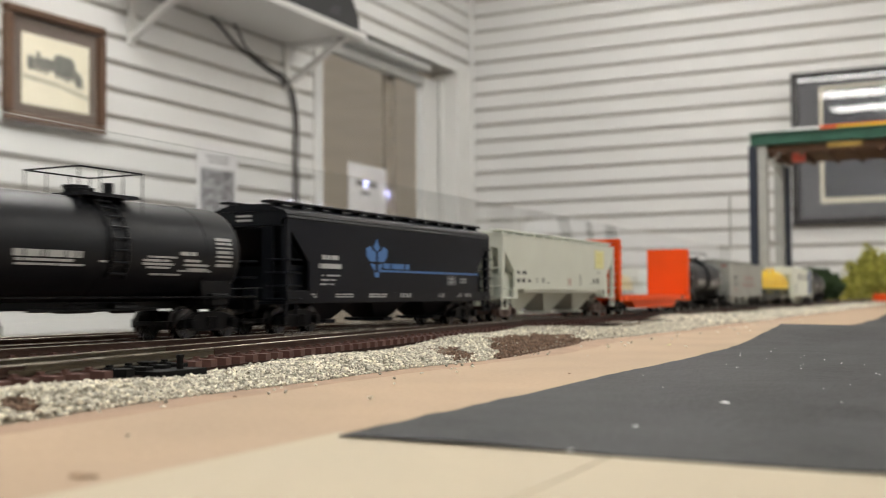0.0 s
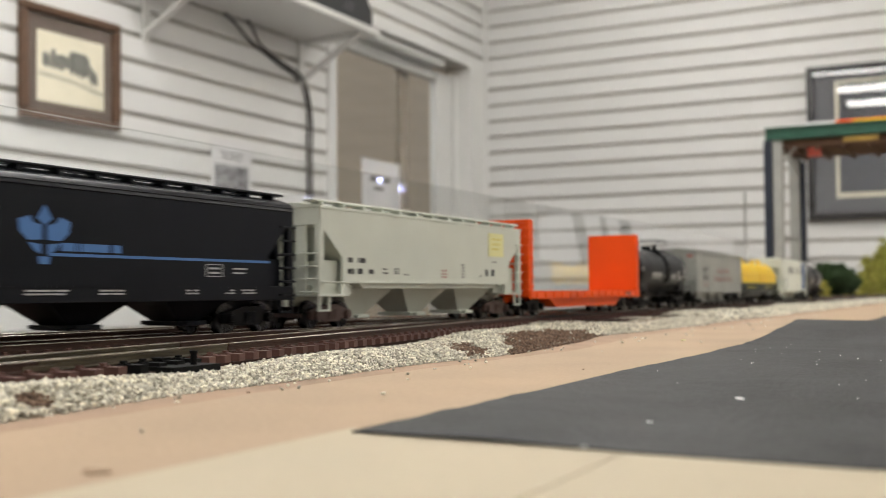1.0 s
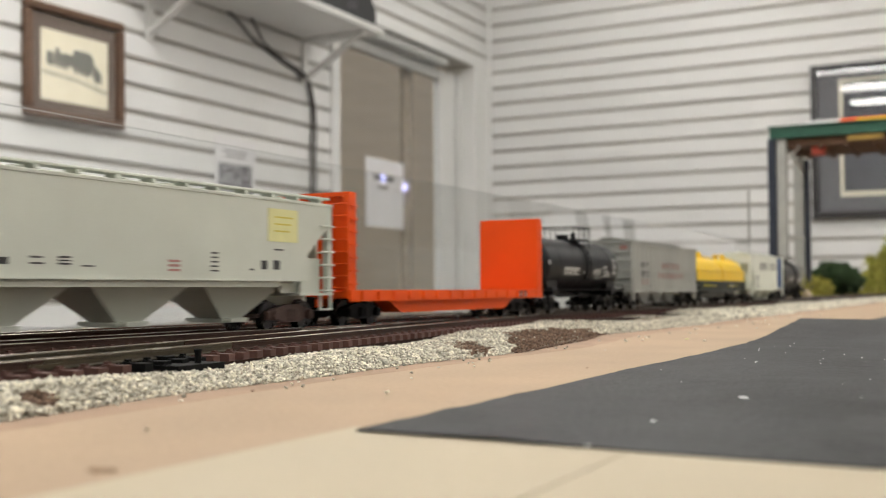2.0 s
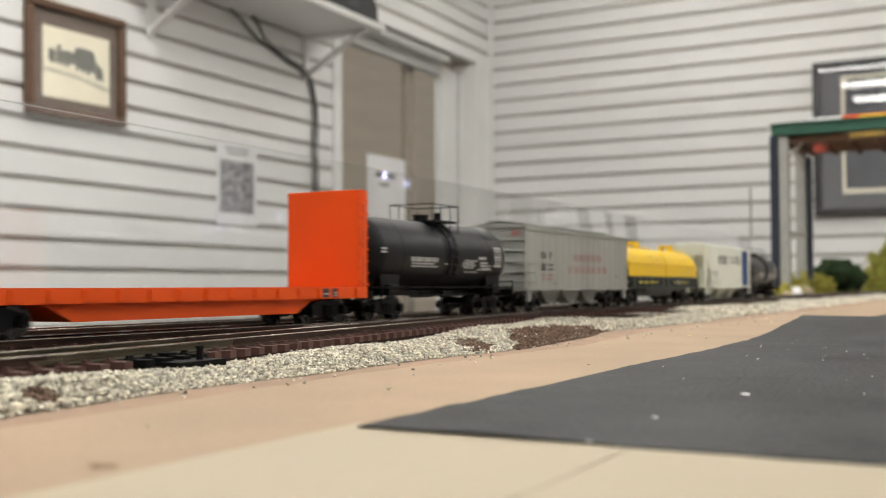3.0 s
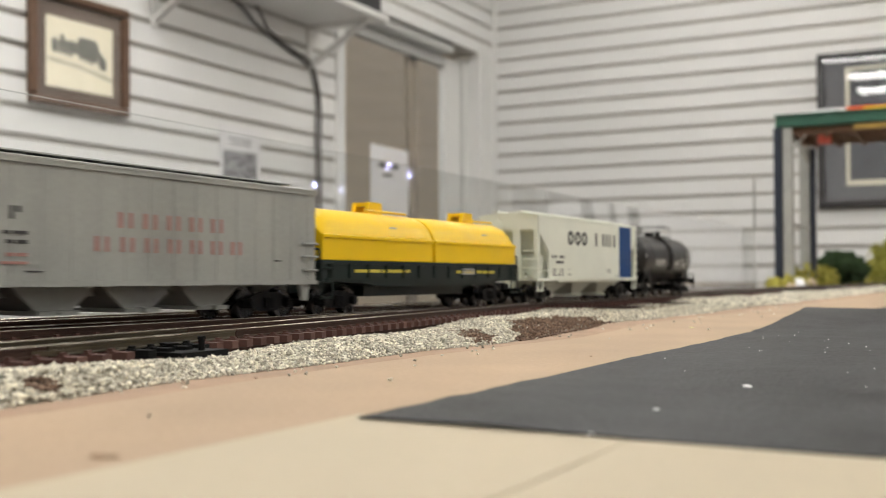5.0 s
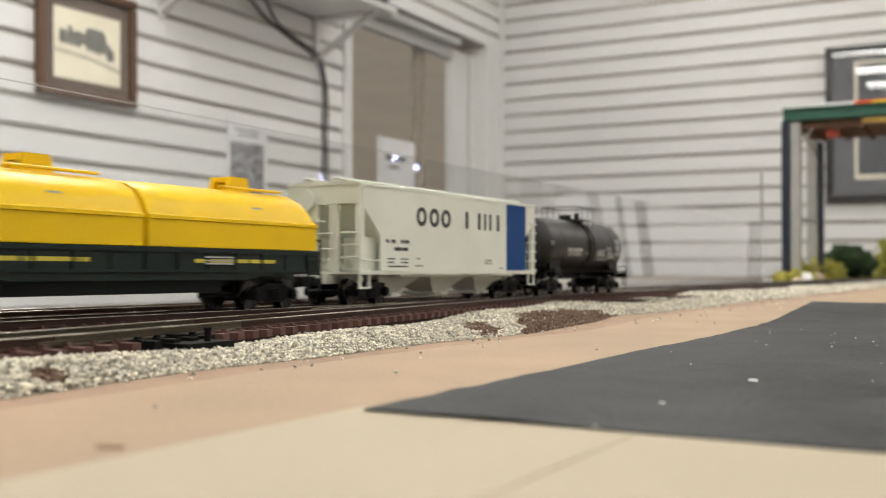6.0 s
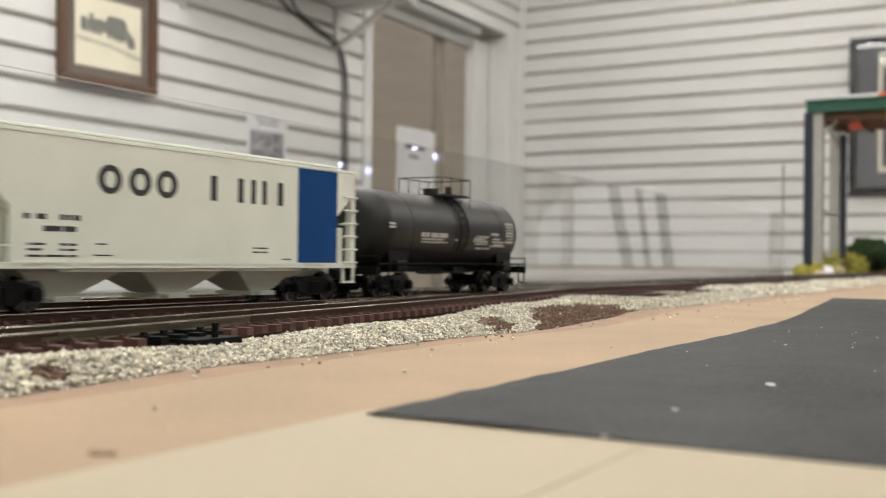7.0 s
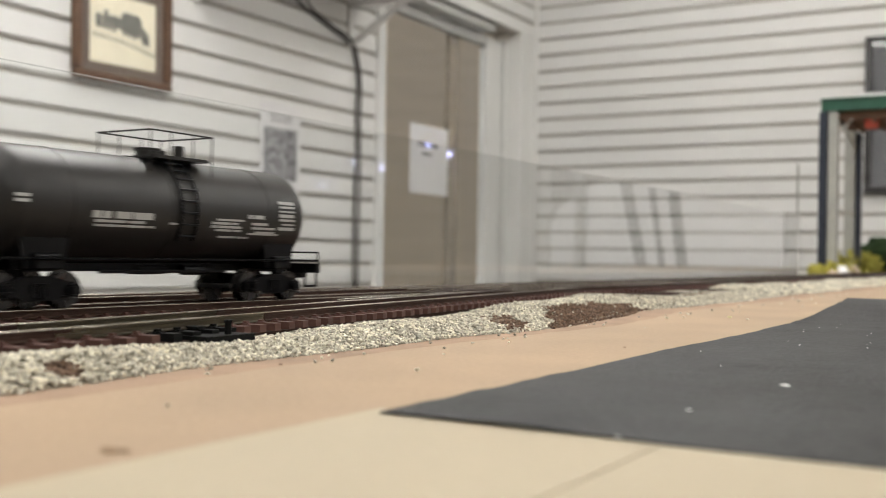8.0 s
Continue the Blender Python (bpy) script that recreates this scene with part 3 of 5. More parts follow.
# ---- the train ----
RAIL_Z = 0.008
LEAN = 0.0107  # the tracks drift from the table's length by this much
TRACK_X = -0.236
SPEED = 0.1735
TURN = -math.degrees(math.atan(LEAN))


def track_x(y, offset=0.0):
    return TRACK_X + offset + LEAN * (y - 0.25)


wheelsets = []
cars = []


def make_truck(parent, y, mat, wheel_mat=M_WHEEL):
    """A two-axle truck; its origin is at rail height below the car's pivot."""
    bm = bmesh.new()
    for s in (-1, 1):
        x0, x1 = sorted((s * 9.6, s * 11.4))
        prism(bm, [(-13.2, 3.4), (-13.2, 6.0), (-10.5, 6.9), (-6.0, 8.0), (-3.4, 8.6), (3.4, 8.6), (6.0, 8.0), (10.5, 6.9), (13.2, 6.0), (13.2, 3.4),
                   (11.4, 3.0), (8.0, 3.6), (4.4, 2.2), (-4.4, 2.2), (-8.0, 3.6), (-11.4, 3.0)], x0, x1)
        for k in (-1, 0, 1):
            rod(bm, (s * 10.4, k * 1.7, 3.0), (s * 10.4, k * 1.7, 6.8), 0.75, 6)
            rod(bm, (s * 11.9, k * 1.7, 3.0), (s * 11.9, k * 1.7, 6.8), 0.7, 6)
        for a in (-10, 10):
            rod(bm, (s * 11.2, a, 4.8), (s * 12.6, a, 4.8), 1.9, 10)
            rod(bm, (s * 12.5, a, 4.8), (s * 13.0, a, 4.8), 1.3, 8)
    box(bm, -10, 10, -2.2, 2.2, 3.4, 8.2)
    box(bm, -8, 8, -15.5, -14.2, 4.0, 5.4)
    box(bm, -8, 8, 14.2, 15.5, 4.0, 5.4)
    rod(bm, (0, 0, 8), (0, 0, 10.5), 3.5, 12)
    truck = part("truck", bm, mat, parent, mm=True, at=pose(0, y * MM, 0))
    for a in (-10, 10):
        bm = bmesh.new()
        rod(bm, (-9.4, 0, 0), (9.4, 0, 0), 1.0, 8)
        for s in (-1, 1):
            lo, hi = sorted((s * 7.0, s * 9.2))
            rod(bm, (lo, 0, 0), (hi, 0, 0), 4.8, 28)
            rod(bm, (s * 6.4, 0, 0), (s * 7.0, 0, 0), 5.6, 28)
            rod(bm, (s * 9.2, 0, 0), (s * 9.35, 0, 0), 2.2, 12)
            for q in range(4):
                c, d = math.cos(q * math.pi / 2), math.sin(q * math.pi / 2)
                rod(bm, (s * 9.1, 3.2 * c, 3.2 * d), (s * 9.3, 3.2 * c, 3.2 * d), 0.5, 6)
        ws = part("wheelset", bm, wheel_mat, truck, "dull metal wheels on an axle", mm=True, smooth=True, at=pose(0, a * MM, 4.8 * MM))
        wheelsets.append((ws, a * MM))
    return truck


def coupler(parent, y, s, mat=M_TRUCK):
    """A knuckle coupler at y pointing along s, with its trip pin."""
    bm = bmesh.new()
    lo, hi = sorted((y - s * 6, y + s * 4.5))
    box(bm, -1.3, 1.3, lo, hi, 7.6, 10.2, 0.3)
    lo, hi = sorted((y + s * 4.5, y + s * 8.5))
    box(bm, -2.6, 2.0, lo, hi, 6.9, 11.0, 0.5)
    box(bm, 1.0, 2.8, *sorted((y + s * 6.0, y + s * 9.2)), 7.1, 10.8, 0.4)
    rod(bm, (0, y + s * 5.5, 7.2), (0, y + s * 6.5, 2.2), 0.35, 6)
    rod(bm, (0, y + s * 6.5, 2.2), (2.4, y + s * 6.0, 1.6), 0.35, 6)
    part("coupler", bm, mat, parent, mm=True)


def rung(parent, a, b, mat, r=0.36):
    """One wire rung or grab iron."""
    bm = bmesh.new()
    rod(bm, a, b, r, 6)
    return part("rung", bm, mat, parent, mm=True)


def rungs(parent, mat, heights, ends, r=0.36):
    """Rungs at the given heights between two (x, y) places."""
    (xa, ya), (xb, yb) = ends
    for z in heights:
        rung(parent, (xa, ya, z), (xb, yb, z), mat, r)


def print_bars(parent, x, blocks, mat, label):
    """Flat printed blocks on a side at x: (y0, y1, z0, z1)."""
    bm = bmesh.new()
    for y0, y1, z0, z1 in blocks:
        box(bm, x, x + 0.12, y0, y1, z0, z1)
    return tagged(part("lettering", bm, mat, parent, label, mm=True), kind="stuff")


def line_blocks(y0, y1, z, h, words, seed):
    """A line of unreadable words as separate bars."""
    r = random.Random(seed)
    cuts = sorted(r.uniform(y0, y1) for _ in range(words - 1))
    edges = [y0, *cuts, y1]
    return [(a, b - 0.7, z, z + h) for a, b in zip(edges, edges[1:]) if b - a > 1.4]


def begin(name, label, y_mid):
    """A car standing on its track; y_mid is the place of its middle at the start, in millimetres."""
    c = thing(name, label, "freight car", None, "cars of the train")
    cars.append((c, y_mid * MM))
    return c


# -- tank cars --


def tank_car(label, y_mid, length, mat, seed, radius=15.7, cz=27.4, frame_mat=None):
    c = begin("tank_car", label, y_mid)
    h = length / 2
    bm = bmesh.new()
    prof = [(-h, 0.0)]
    for k in range(1, 9):
        a = k / 8 * math.pi / 2
        prof.append((-h + 8.0 * (1 - math.cos(a)), radius * math.sin(a) ** 0.8))
    prof += [(-h + 22, radius), (-h + 22.1, radius + 0.12), (-h + 22.8, radius + 0.12), (-h + 22.9, radius),
             (-4, radius), (-3.9, radius + 0.12), (-3.2, radius + 0.12), (-3.1, radius)]
    prof += [(-y, r) for y, r in reversed(prof[:13])]
    lathe(bm, prof, cz, 64)
    part("tank", bm, mat, c, mm=True, smooth=True)
    # dark band and ladder in the middle of the near side
    for s in (-1, 1):
        for k in range(9):
            a = radians(20 + k * 12)
            x, z = s * (radius + 1.0) * math.sin(a), cz + (radius + 1.0) * math.cos(a)
            rung(c, (x, -1.2, z), (x, 5.2, z), M_BLACK, 0.36)
        for yy in (-1.2, 5.2):
            bm = bmesh.new()
            for k in range(9):
                a, b = radians(14 + k * 12), radians(26 + k * 12)
                rod(bm, (s * (radius + 0.7) * math.sin(a), yy, cz + (radius + 0.7) * math.cos(a)),
                    (s * (radius + 0.7) * math.sin(b), yy, cz + (radius + 0.7) * math.cos(b)), 0.4, 6)
            part("ladder_rail", bm, M_BLACK, c, mm=True)
    # top platform with railing
    bm = bmesh.new()
    pz = cz + radius
    box(bm, -11, 11, -7, 15, pz - 0.4, pz + 0.3)
    for x in range(-10, 11, 4):
        box(bm, x - 0.4, x + 0.4, -7, 15, pz + 0.3, pz + 0.6)
    part("platform", bm, mat, c, mm=True)
    bm = bmesh.new()
    for s in (-1, 1):
        bar(bm, (s * 11, -9.3, pz + 7.5), (s * 11, 16.3, pz + 7.5), 0.45, 0.45)
        bar(bm, (-11, 3.5 + s * 12.5, pz + 7.5), (11, 3.5 + s * 12.5, pz + 7.5), 0.45, 0.45)
    part("top_rail", bm, mat, c, "thin black wire railing", mm=True)
    for s in (-1, 1):
        for yy in (-9, -1, 8, 16):
            rung(c, (s * 11, yy, pz - 5), (s * 11, yy, pz + 7.3), mat, 0.2).name = "stanchion"
    bm = bmesh.new()
    rod(bm, (0, 0, pz), (0, 0, pz + 2.4), 3.4, 20)
    rod(bm, (0, 0, pz + 2.4), (0, 0, pz + 3.2), 3.9, 20)
    rod(bm, (3, 10, pz), (3, 10, pz + 4.6), 1.6, 10)
    rod(bm, (-4, 9, pz), (-4, 9, pz + 3.4), 1.8, 10)
    part("manway", bm, mat, c, mm=True)
    # sill, bolsters, walkway rods and steps
    bm = bmesh.new()
    box(bm, -2.5, 2.5, -h - 4, h + 4, 9.6, 12.2)
    for s in (-1, 1):
        ty = s * (h - 15)
        box(bm, -15, 15, ty - 4, ty + 4, 10.2, 14.5, 0.6)
        prism(bm, [(ty - 6, 10.5), (ty + 6, 10.5), (ty + 8, 20), (ty - 8, 20)], -13, 13)
        box(bm, -15.5, 15.5, s * (h + 3) - 1.2, s * (h + 3) + 1.2, 9.0, 12.2)
        for x in (-15.5, 15.5):
            rod(bm, (x, -h - 3, 13.2), (x, h + 3, 13.2), 0.4, 6)
            for k in range(2):
                rod(bm, (x, s * (h + 2), 11), (x, s * (h + 2), 4.5), 0.35, 6)
                rod(bm, (x, s * (h - 4), 13), (x, s * (h - 4), 4.5), 0.35, 6)
            rod(bm, (x, s * (h + 2), 4.5), (x, s * (h - 4), 4.5), 0.4, 6)
            rod(bm, (x, s * (h + 3), 12), (x, s * (h + 3), 16), 0.3, 6)
        rod(bm, (-15.5, s * (h + 3), 16), (15.5, s * (h + 3), 16), 0.3, 6)
    box(bm, -3, 3, -6, 6, 8.6, 11.5, 0.8)
    rod(bm, (8, -24, 9.6), (8, 26, 9.6), 0.5, 6)
    rod(bm, (5, 10, 10), (5, 19, 10), 1.6, 12)
    part("underframe", bm, frame_mat or M_TRUCK, c, mm=True)
    # white lettering, curved with the tank by standing on small steps of angle
    r = random.Random(seed)
    rows = []
    for yy0, yy1, ang, th, words in ((-h + 28, -11, 98, 1.9, 6), (-h + 29, -14, 104.5, 0.7, 2), (-h + 29, -10, 109, 0.6, 2), (-5, -1.6, 104, 0.6, 1),
                                     (14, 27, 97, 0.6, 2), (28, 36, 92, 1.2, 2), (28, 44, 112, 0.6, 3), (-h + 4, -h + 9, 84, 0.8, 1), (-h + 4, -h + 9, 89, 0.8, 1),
                                     (12, 24, 101, 0.7, 2), (12, 26, 105, 0.7, 2), (14, 26, 109, 0.6, 2), (30, 38, 100, 0.8, 1),
                                     (16, 30, 117, 0.6, 2), (30, 42, 105, 0.7, 1), (32, 42, 110, 0.7, 1)):
        rows.append((yy0, yy1, ang, th, words))
    for k in range(7):
        rows.append((h - 18, h - 9.5, 73 + k * 5.2, (1.0, 0.7, 0.5)[k % 3], 1 + k % 2))
    bm = bmesh.new()
    for yy0, yy1, ang, th, words in rows:
        for y0, y1, _, _ in line_blocks(yy0, yy1, 0, 1, words, r.random()):
            a = radians(ang)
            m = Matrix.Translation(((radius + 0.08) * math.sin(a), (y0 + y1) / 2, cz + (radius + 0.08) * math.cos(a))) @ Matrix.Rotation(a, 4, "Y")
            bmesh.ops.create_cube(bm, size=1.0, matrix=m @ Matrix.Diagonal((th, y1 - y0, 0.16, 1)))
    tagged(part("lettering", bm, M_WHITE_PRINT, c, "white unreadable lettering", mm=True), kind="stuff")
    for s in (-1, 1):
        make_truck(c, s * (h - 15), M_TRUCK)
        coupler(c, s * (h + 4), s)
    return c


# -- covered hoppers with sloped ends --


def covered_hopper(label, y0, y1, mat, top, bottom, end_low, truck_mat, bays, slope_top, knee, knee_in, rise=1.8, walk_at=(8.5, 13.0),
                   end_post=(6.4, 11.0), shoulder=False, bay_low=4.0, edge_sill=0.0):
    """Body from y0 to y1 along the track (millimetres). Each side panel is cut back below slope_top to a knee, knee_in from the end."""
    mid = (y0 + y1) / 2
    c = begin("covered_hopper_car", label, mid)
    h = (y1 - y0) / 2
    w = 17.4
    rw = w - 2.6 if shoulder else w
    for s in (-1, 1):
        side = [(-h + knee_in, bottom), (h - knee_in, bottom), (h - knee_in, knee), (h - 2.0, slope_top), (h - 0.6, slope_top)]
        up = top - 3.4 if shoulder else top
        bm = bmesh.new()
        prism(bm, side + [(h - 0.6, up), (-h + 0.6, up), (-h + 0.6, slope_top), (-h + 2.0, slope_top), (-h + knee_in, knee)], *sorted((s * (w - 0.9), s * w)))
        part("side_panel", bm, mat, c, mm=True)
        if shoulder:
            # rounded shoulder with two rolled beads
            bm = bmesh.new()
            arc = [(w, up), (w + 0.25, up + 0.35), (w, up + 0.7), (w - 0.1, up + 1.3), (w + 0.1, up + 1.6), (w - 0.2, up + 1.9), (w - 0.7, up + 2.7), (w - 1.6, up + 3.2), (rw, up + 3.4), (rw, up)]
            loft(bm, [(s * x, z) for x, z in arc], -h + 0.4, h - 0.4)
            part("shoulder", bm, mat, c, mm=True, smooth=True)
        else:
            simple("top_chord", mat, (*sorted((s * (w - 0.4), s * (w + 0.3))), -h + 0.2, h - 0.2, top - 0.9, top + 0.2), parent=c, mm=True, bevel=0.15)
        if edge_sill:
            simple("side_sill", mat, (*sorted((s * (w - 0.6), s * (w + 0.3))), -h + 0.4, h - 0.4, bottom - edge_sill, bottom - 0.02), parent=c, mm=True, bevel=0.15)
            simple("sill_lip", mat, (*sorted((s * w, s * (w + 0.6))), -h + knee_in, h - knee_in, bottom - 0.3, bottom + 0.25), parent=c, mm=True)
        else:
            simple("sill_lip", mat, (*sorted((s * (w - 0.4), s * (w + 0.45))), -h + knee_in, h - knee_in, bottom - 0.5, bottom + 0.1), parent=c, mm=True)
    # body with sloping end sheets
    bm = bmesh.new()
    prism(bm, [(-h + 2.6, top - 0.4), (h - 2.6, top - 0.4), (h - 2.6, slope_top), (h - 31, bottom - 2.5), (-h + 31, bottom - 2.5), (-h + 2.6, slope_top)], -rw + 1.1, rw - 1.1)
    part("body", bm, mat, c, mm=True)
    # roof, hatch trough and running boards
    bm = bmesh.new()
    loft(bm, [(-rw - 0.2, top), (-rw * 0.72, top + rise * 0.62), (-rw * 0.3, top + rise), (rw * 0.3, top + rise), (rw * 0.72, top + rise * 0.62), (rw + 0.2, top),
              (rw - 0.5, top - 0.4), (-rw + 0.5, top - 0.4)], -h, h)
    part("roof", bm, mat, c, mm=True)
    for s in (-1, 1):
        a, b = walk_at
        z = top + rise + 0.4
        simple("running_board", mat, (*sorted((s * a, s * b)), -h - 1.0, h + 1.0, z, z + 0.9), parent=c, mm=True, bevel=0.35)
        n = 13
        for k in range(n):
            yy = -h + 5 + (2 * h - 10) * k / (n - 1)
            simple("walk_saddle", mat, (*sorted((s * a, s * (b + 0.1))), yy - 0.7, yy + 0.7, top + rise * 0.4, z - 0.01), parent=c, mm=True)
    bm = bmesh.new()
    box(bm, -3.4, 3.4, -h + 8, h - 8, top + rise - 0.1, top + rise + 0.9, 0.3)
    part("hatch_trough", bm, mat, c, mm=True)
    for k in range(9):
        yy = -h + 14 + (2 * h - 28) * k / 8
        simple("hatch_batten", mat, (-3.9, 3.9, yy - 0.9, yy + 0.9, top + rise + 0.85, top + rise + 1.35), parent=c, mm=True)
    for s in (-1, 1):
        e = s * (h - 0.4)
        simple("end_plate", mat, (-rw, rw, *sorted((e, e - s * 1.2)), slope_top + 0.8, top - 0.2), parent=c, mm=True, bevel=0.2)
        for q in (-1, 1):
            x0, x1 = sorted((q * (w - 2.4), q * (w - 0.05)))
            simple("corner_post", mat, (x0, x1, *sorted((e, e - s * 3.0)), end_low, slope_top + 1.0), parent=c, mm=True, bevel=0.2)
            simple("end_post", mat, (*sorted((q * end_post[0], q * end_post[1])), *sorted((e - s * 0.2, e - s * 1.6)), end_low + 0.5, slope_top + 1.0), parent=c, mm=True, bevel=0.2)
            # web plate over the truck, standing in from the side
            simple("shear_plate", mat, (*sorted((q * (w - 4.5), q * (w - 3.4))), *sorted((e - s * 3.2, s * (h - 27))), end_low + 0.4, knee - 1.2), parent=c, mm=True)
            simple("bulkhead_web", mat, (*sorted((q * 0.5, q * (w - 4.6))), *sorted((e - s * 13.0, e - s * 14.0)), end_low + 0.4, knee - 1.2), parent=c, mm=True)
            simple("web_foot", mat, (*sorted((q * (w - 1.6), q * (w - 0.1))), *sorted((s * (h - knee_in + 0.6), s * (h - knee_in - 4.2))), end_low + 0.4, bottom - 0.6), parent=c, mm=True)
            bm = bmesh.new()
            x = q * (w - 0.6)
            box(bm, x - 0.6, x + 0.6, *sorted((e, e - s * 7.5)), 6.2, 6.9)
            for yy in (e - s * 0.6, e - s * 6.9):
                box(bm, x - 0.5, x + 0.5, yy - 0.45, yy + 0.45, 6.9, end_low)
            part("step", bm, mat, c, mm=True)
        simple("platform", mat, (-w, w, *sorted((s * (h + 0.3), s * (h - knee_in - 5))), end_low - 0.6, end_low + 0.4), parent=c, mm=True, bevel=0.15)
        simple("draft_sill", mat, (-3.5, 3.5, *sorted((s * (h + 2), s * (h - 40))), 8.0, end_low - 0.62), parent=c, mm=True)
        simple("brake_cylinder", mat, (-6.5, 1.5, *sorted((s * (h - 5), s * (h - 13))), end_low + 0.45, end_low + 5.5), parent=c, mm=True, bevel=1.2)
        bm = bmesh.new()
        rod(bm, (3.2, s * (h - 10), end_low + 2.4), (3.2, s * (h - 18), end_low + 2.4), 1.7, 14)
        part("air_reservoir", bm, mat, c, mm=True, smooth=True)
        zz = [end_low + 1.2 + 4.7 * k for k in range(4)]
        for q in (-1, 1):
            rungs(c, mat, zz, ((q * 9.5, s * (h + 0.8)), (q * w, s * (h + 0.8))))
            if s > 0:
                rungs(c, mat, zz + [z + 4 * 4.7 for z in zz[:2]], ((q * (w + 0.7), s * (h - 0.3)), (q * (w + 0.7), s * (h - 8.5))))
            elif shoulder:
                rungs(c, mat, zz, ((q * (w + 0.7), s * (h - 0.3)), (q * (w + 0.7), s * (h - 8.5))))
            else:
                rungs(c, mat, (end_low + 4.8,), ((q * (w + 0.6), s * (h - 1.0)), (q * (w + 0.6), s * (h - knee_in))))
        for z in (end_low + 9.0, knee):
            rung(c, (-w, s * (h + 0.9), z), (w * 0.3, s * (h + 0.9), z), mat, 0.34)
    # hopper bays with outlet gates
    span = 2 * h - 2 * knee_in - 8
    for k in range(bays):
        a = -span / 2 + span * k / bays + 1
        b = -span / 2 + span * (k + 1) / bays - 1
        m = (a + b) / 2
        q = (b - a) * 0.11
        bm = bmesh.new()
        levels = []
        for hx, ya, yb, z in ((w - 2.0, a, b, bottom - 0.6), (w - 6.5, a + 3.0, b - 3.0, bottom - 2.6), (5.5, m - q, m + q, bay_low)):
            levels.append([bm.verts.new(p) for p in ((-hx, ya, z), (hx, ya, z), (hx, yb, z), (-hx, yb, z))])
        bm.faces.new(levels[0])
        bm.faces.new(levels[-1][::-1])
        for lo, hi in zip(levels, levels[1:]):
            for i in range(4):
                j = (i + 1) % 4
                bm.faces.new((lo[j], lo[i], hi[i], hi[j]))
        bay = part("hopper_bay", bm, mat, c, mm=True)
        simple("outlet_gate", mat, (-7.5, 7.5, m - q - 1.5, m + q + 1.5, bay_low - 1.2, bay_low + 0.3), parent=bay, mm=True, bevel=0.2)
        bm = bmesh.new()
        rod(bm, (-10, m - q, bay_low - 0.3), (10, m - q, bay_low - 0.3), 0.7, 8)
        part("gate_shaft", bm, mat, bay, mm=True)
    for s in (-1, 1):
        make_truck(c, s * (h - 17), truck_mat)
        coupler(c, s * (h + 2), s)
    return c, h, w


def black_hopper():
    c, h, w = covered_hopper("black covered hopper car with a blue crest and stripe", 304.5, 475.0, M_BLACK2, 44.6, 15.4, 11.2, M_TRUCK, 3, 38.0, 26.0, 14.5,
                             shoulder=True, edge_sill=4.6, walk_at=(7.0, 12.0), rise=2.2)
    o = 389.75
    # crest: a plain leaf-like shield in separate pieces, and a block for the name
    for shape in ([(366.5 - o, 36.6), (369.0 - o, 33.0), (366.5 - o, 31.2), (364.0 - o, 33.0)],
                  [(358.2 - o, 32.4), (361.6 - o, 33.6), (363.0 - o, 31.8), (365.7 - o, 31.2), (365.7 - o, 27.4), (361.2 - o, 27.2), (358.6 - o, 29.4)],
                  [(375.0 - o, 32.4), (371.6 - o, 33.6), (370.0 - o, 31.8), (367.3 - o, 31.2), (367.3 - o, 27.4), (372.0 - o, 27.2), (374.6 - o, 29.4)],
                  [(361.5 - o, 26.6), (365.4 - o, 26.2), (365.4 - o, 23.6), (363.2 - o, 24.6)],
                  [(371.7 - o, 26.6), (367.6 - o, 26.2), (367.6 - o, 23.6), (370.0 - o, 24.6)],
                  [(364.6 - o, 23.0), (368.4 - o, 23.0), (368.0 - o, 21.0), (365.0 - o, 21.0)]):
        bm = bmesh.new()
        prism(bm, shape, w, w + 0.12)
        part("crest_piece", bm, M_BLUE_LOGO, c, "plain blue crest piece", mm=True)
    print_bars(c, w, line_blocks(372 - o, 394 - o, 24.6, 2.2, 5, 77), M_BLUE_LOGO, "blue unreadable name blocks")
    simple("stripe", M_BLUE_LOGO, (w, w + 0.12, 368 - o, 461 - o, 23.2, 24.0), parent=c, mm=True, label="thin light blue stripe")
    blocks = []
    for k, (z, hh, a, b) in enumerate(((27.2, 1.6, 327, 339), (23.8, 1.8, 325, 341), (20.9, 0.6, 326, 340), (19.2, 0.6, 327, 337), (17.6, 0.5, 326, 336))):
        blocks += line_blocks(a - o, b - o, z, hh, 4 - k % 2, 30 + k)
    blocks += [(429 - o, 437 - o, 22.1, 22.3), (429 - o, 437 - o, 18.4, 18.6), (429 - o, 429.3 - o, 18.6, 22.1), (436.7 - o, 437 - o, 18.6, 22.1),
               (430.5 - o, 435.5 - o, 20.7, 21.3), (430.5 - o, 435.5 - o, 19.3, 19.9), (442 - o, 449 - o, 20.8, 21.3), (442 - o, 448 - o, 19.4, 19.9)]
    print_bars(c, w, blocks, M_WHITE_PRINT, "white unreadable lettering")
    blocks = []
    for k, (a, b) in enumerate(((320, 324), (336, 349), (360, 375), (385, 395), (420, 426), (438, 443), (446, 454))):
        blocks += line_blocks(a - o, b - o, 13.8, 0.5, 3, 40 + k) + line_blocks(a - o, b - o, 12.9, 0.45, 2, 60 + k)
    print_bars(c, w + 0.3, blocks, M_WHITE_PRINT, "small white unreadable lettering")
    simple("lettering", M_WHITE_PRINT, (-5, 2, -h + 0.15, -h + 0.35, 42.2, 42.9), (-5, 2, -h + 0.15, -h + 0.35, 40.6, 41.3), parent=c, mm=True)
    return c


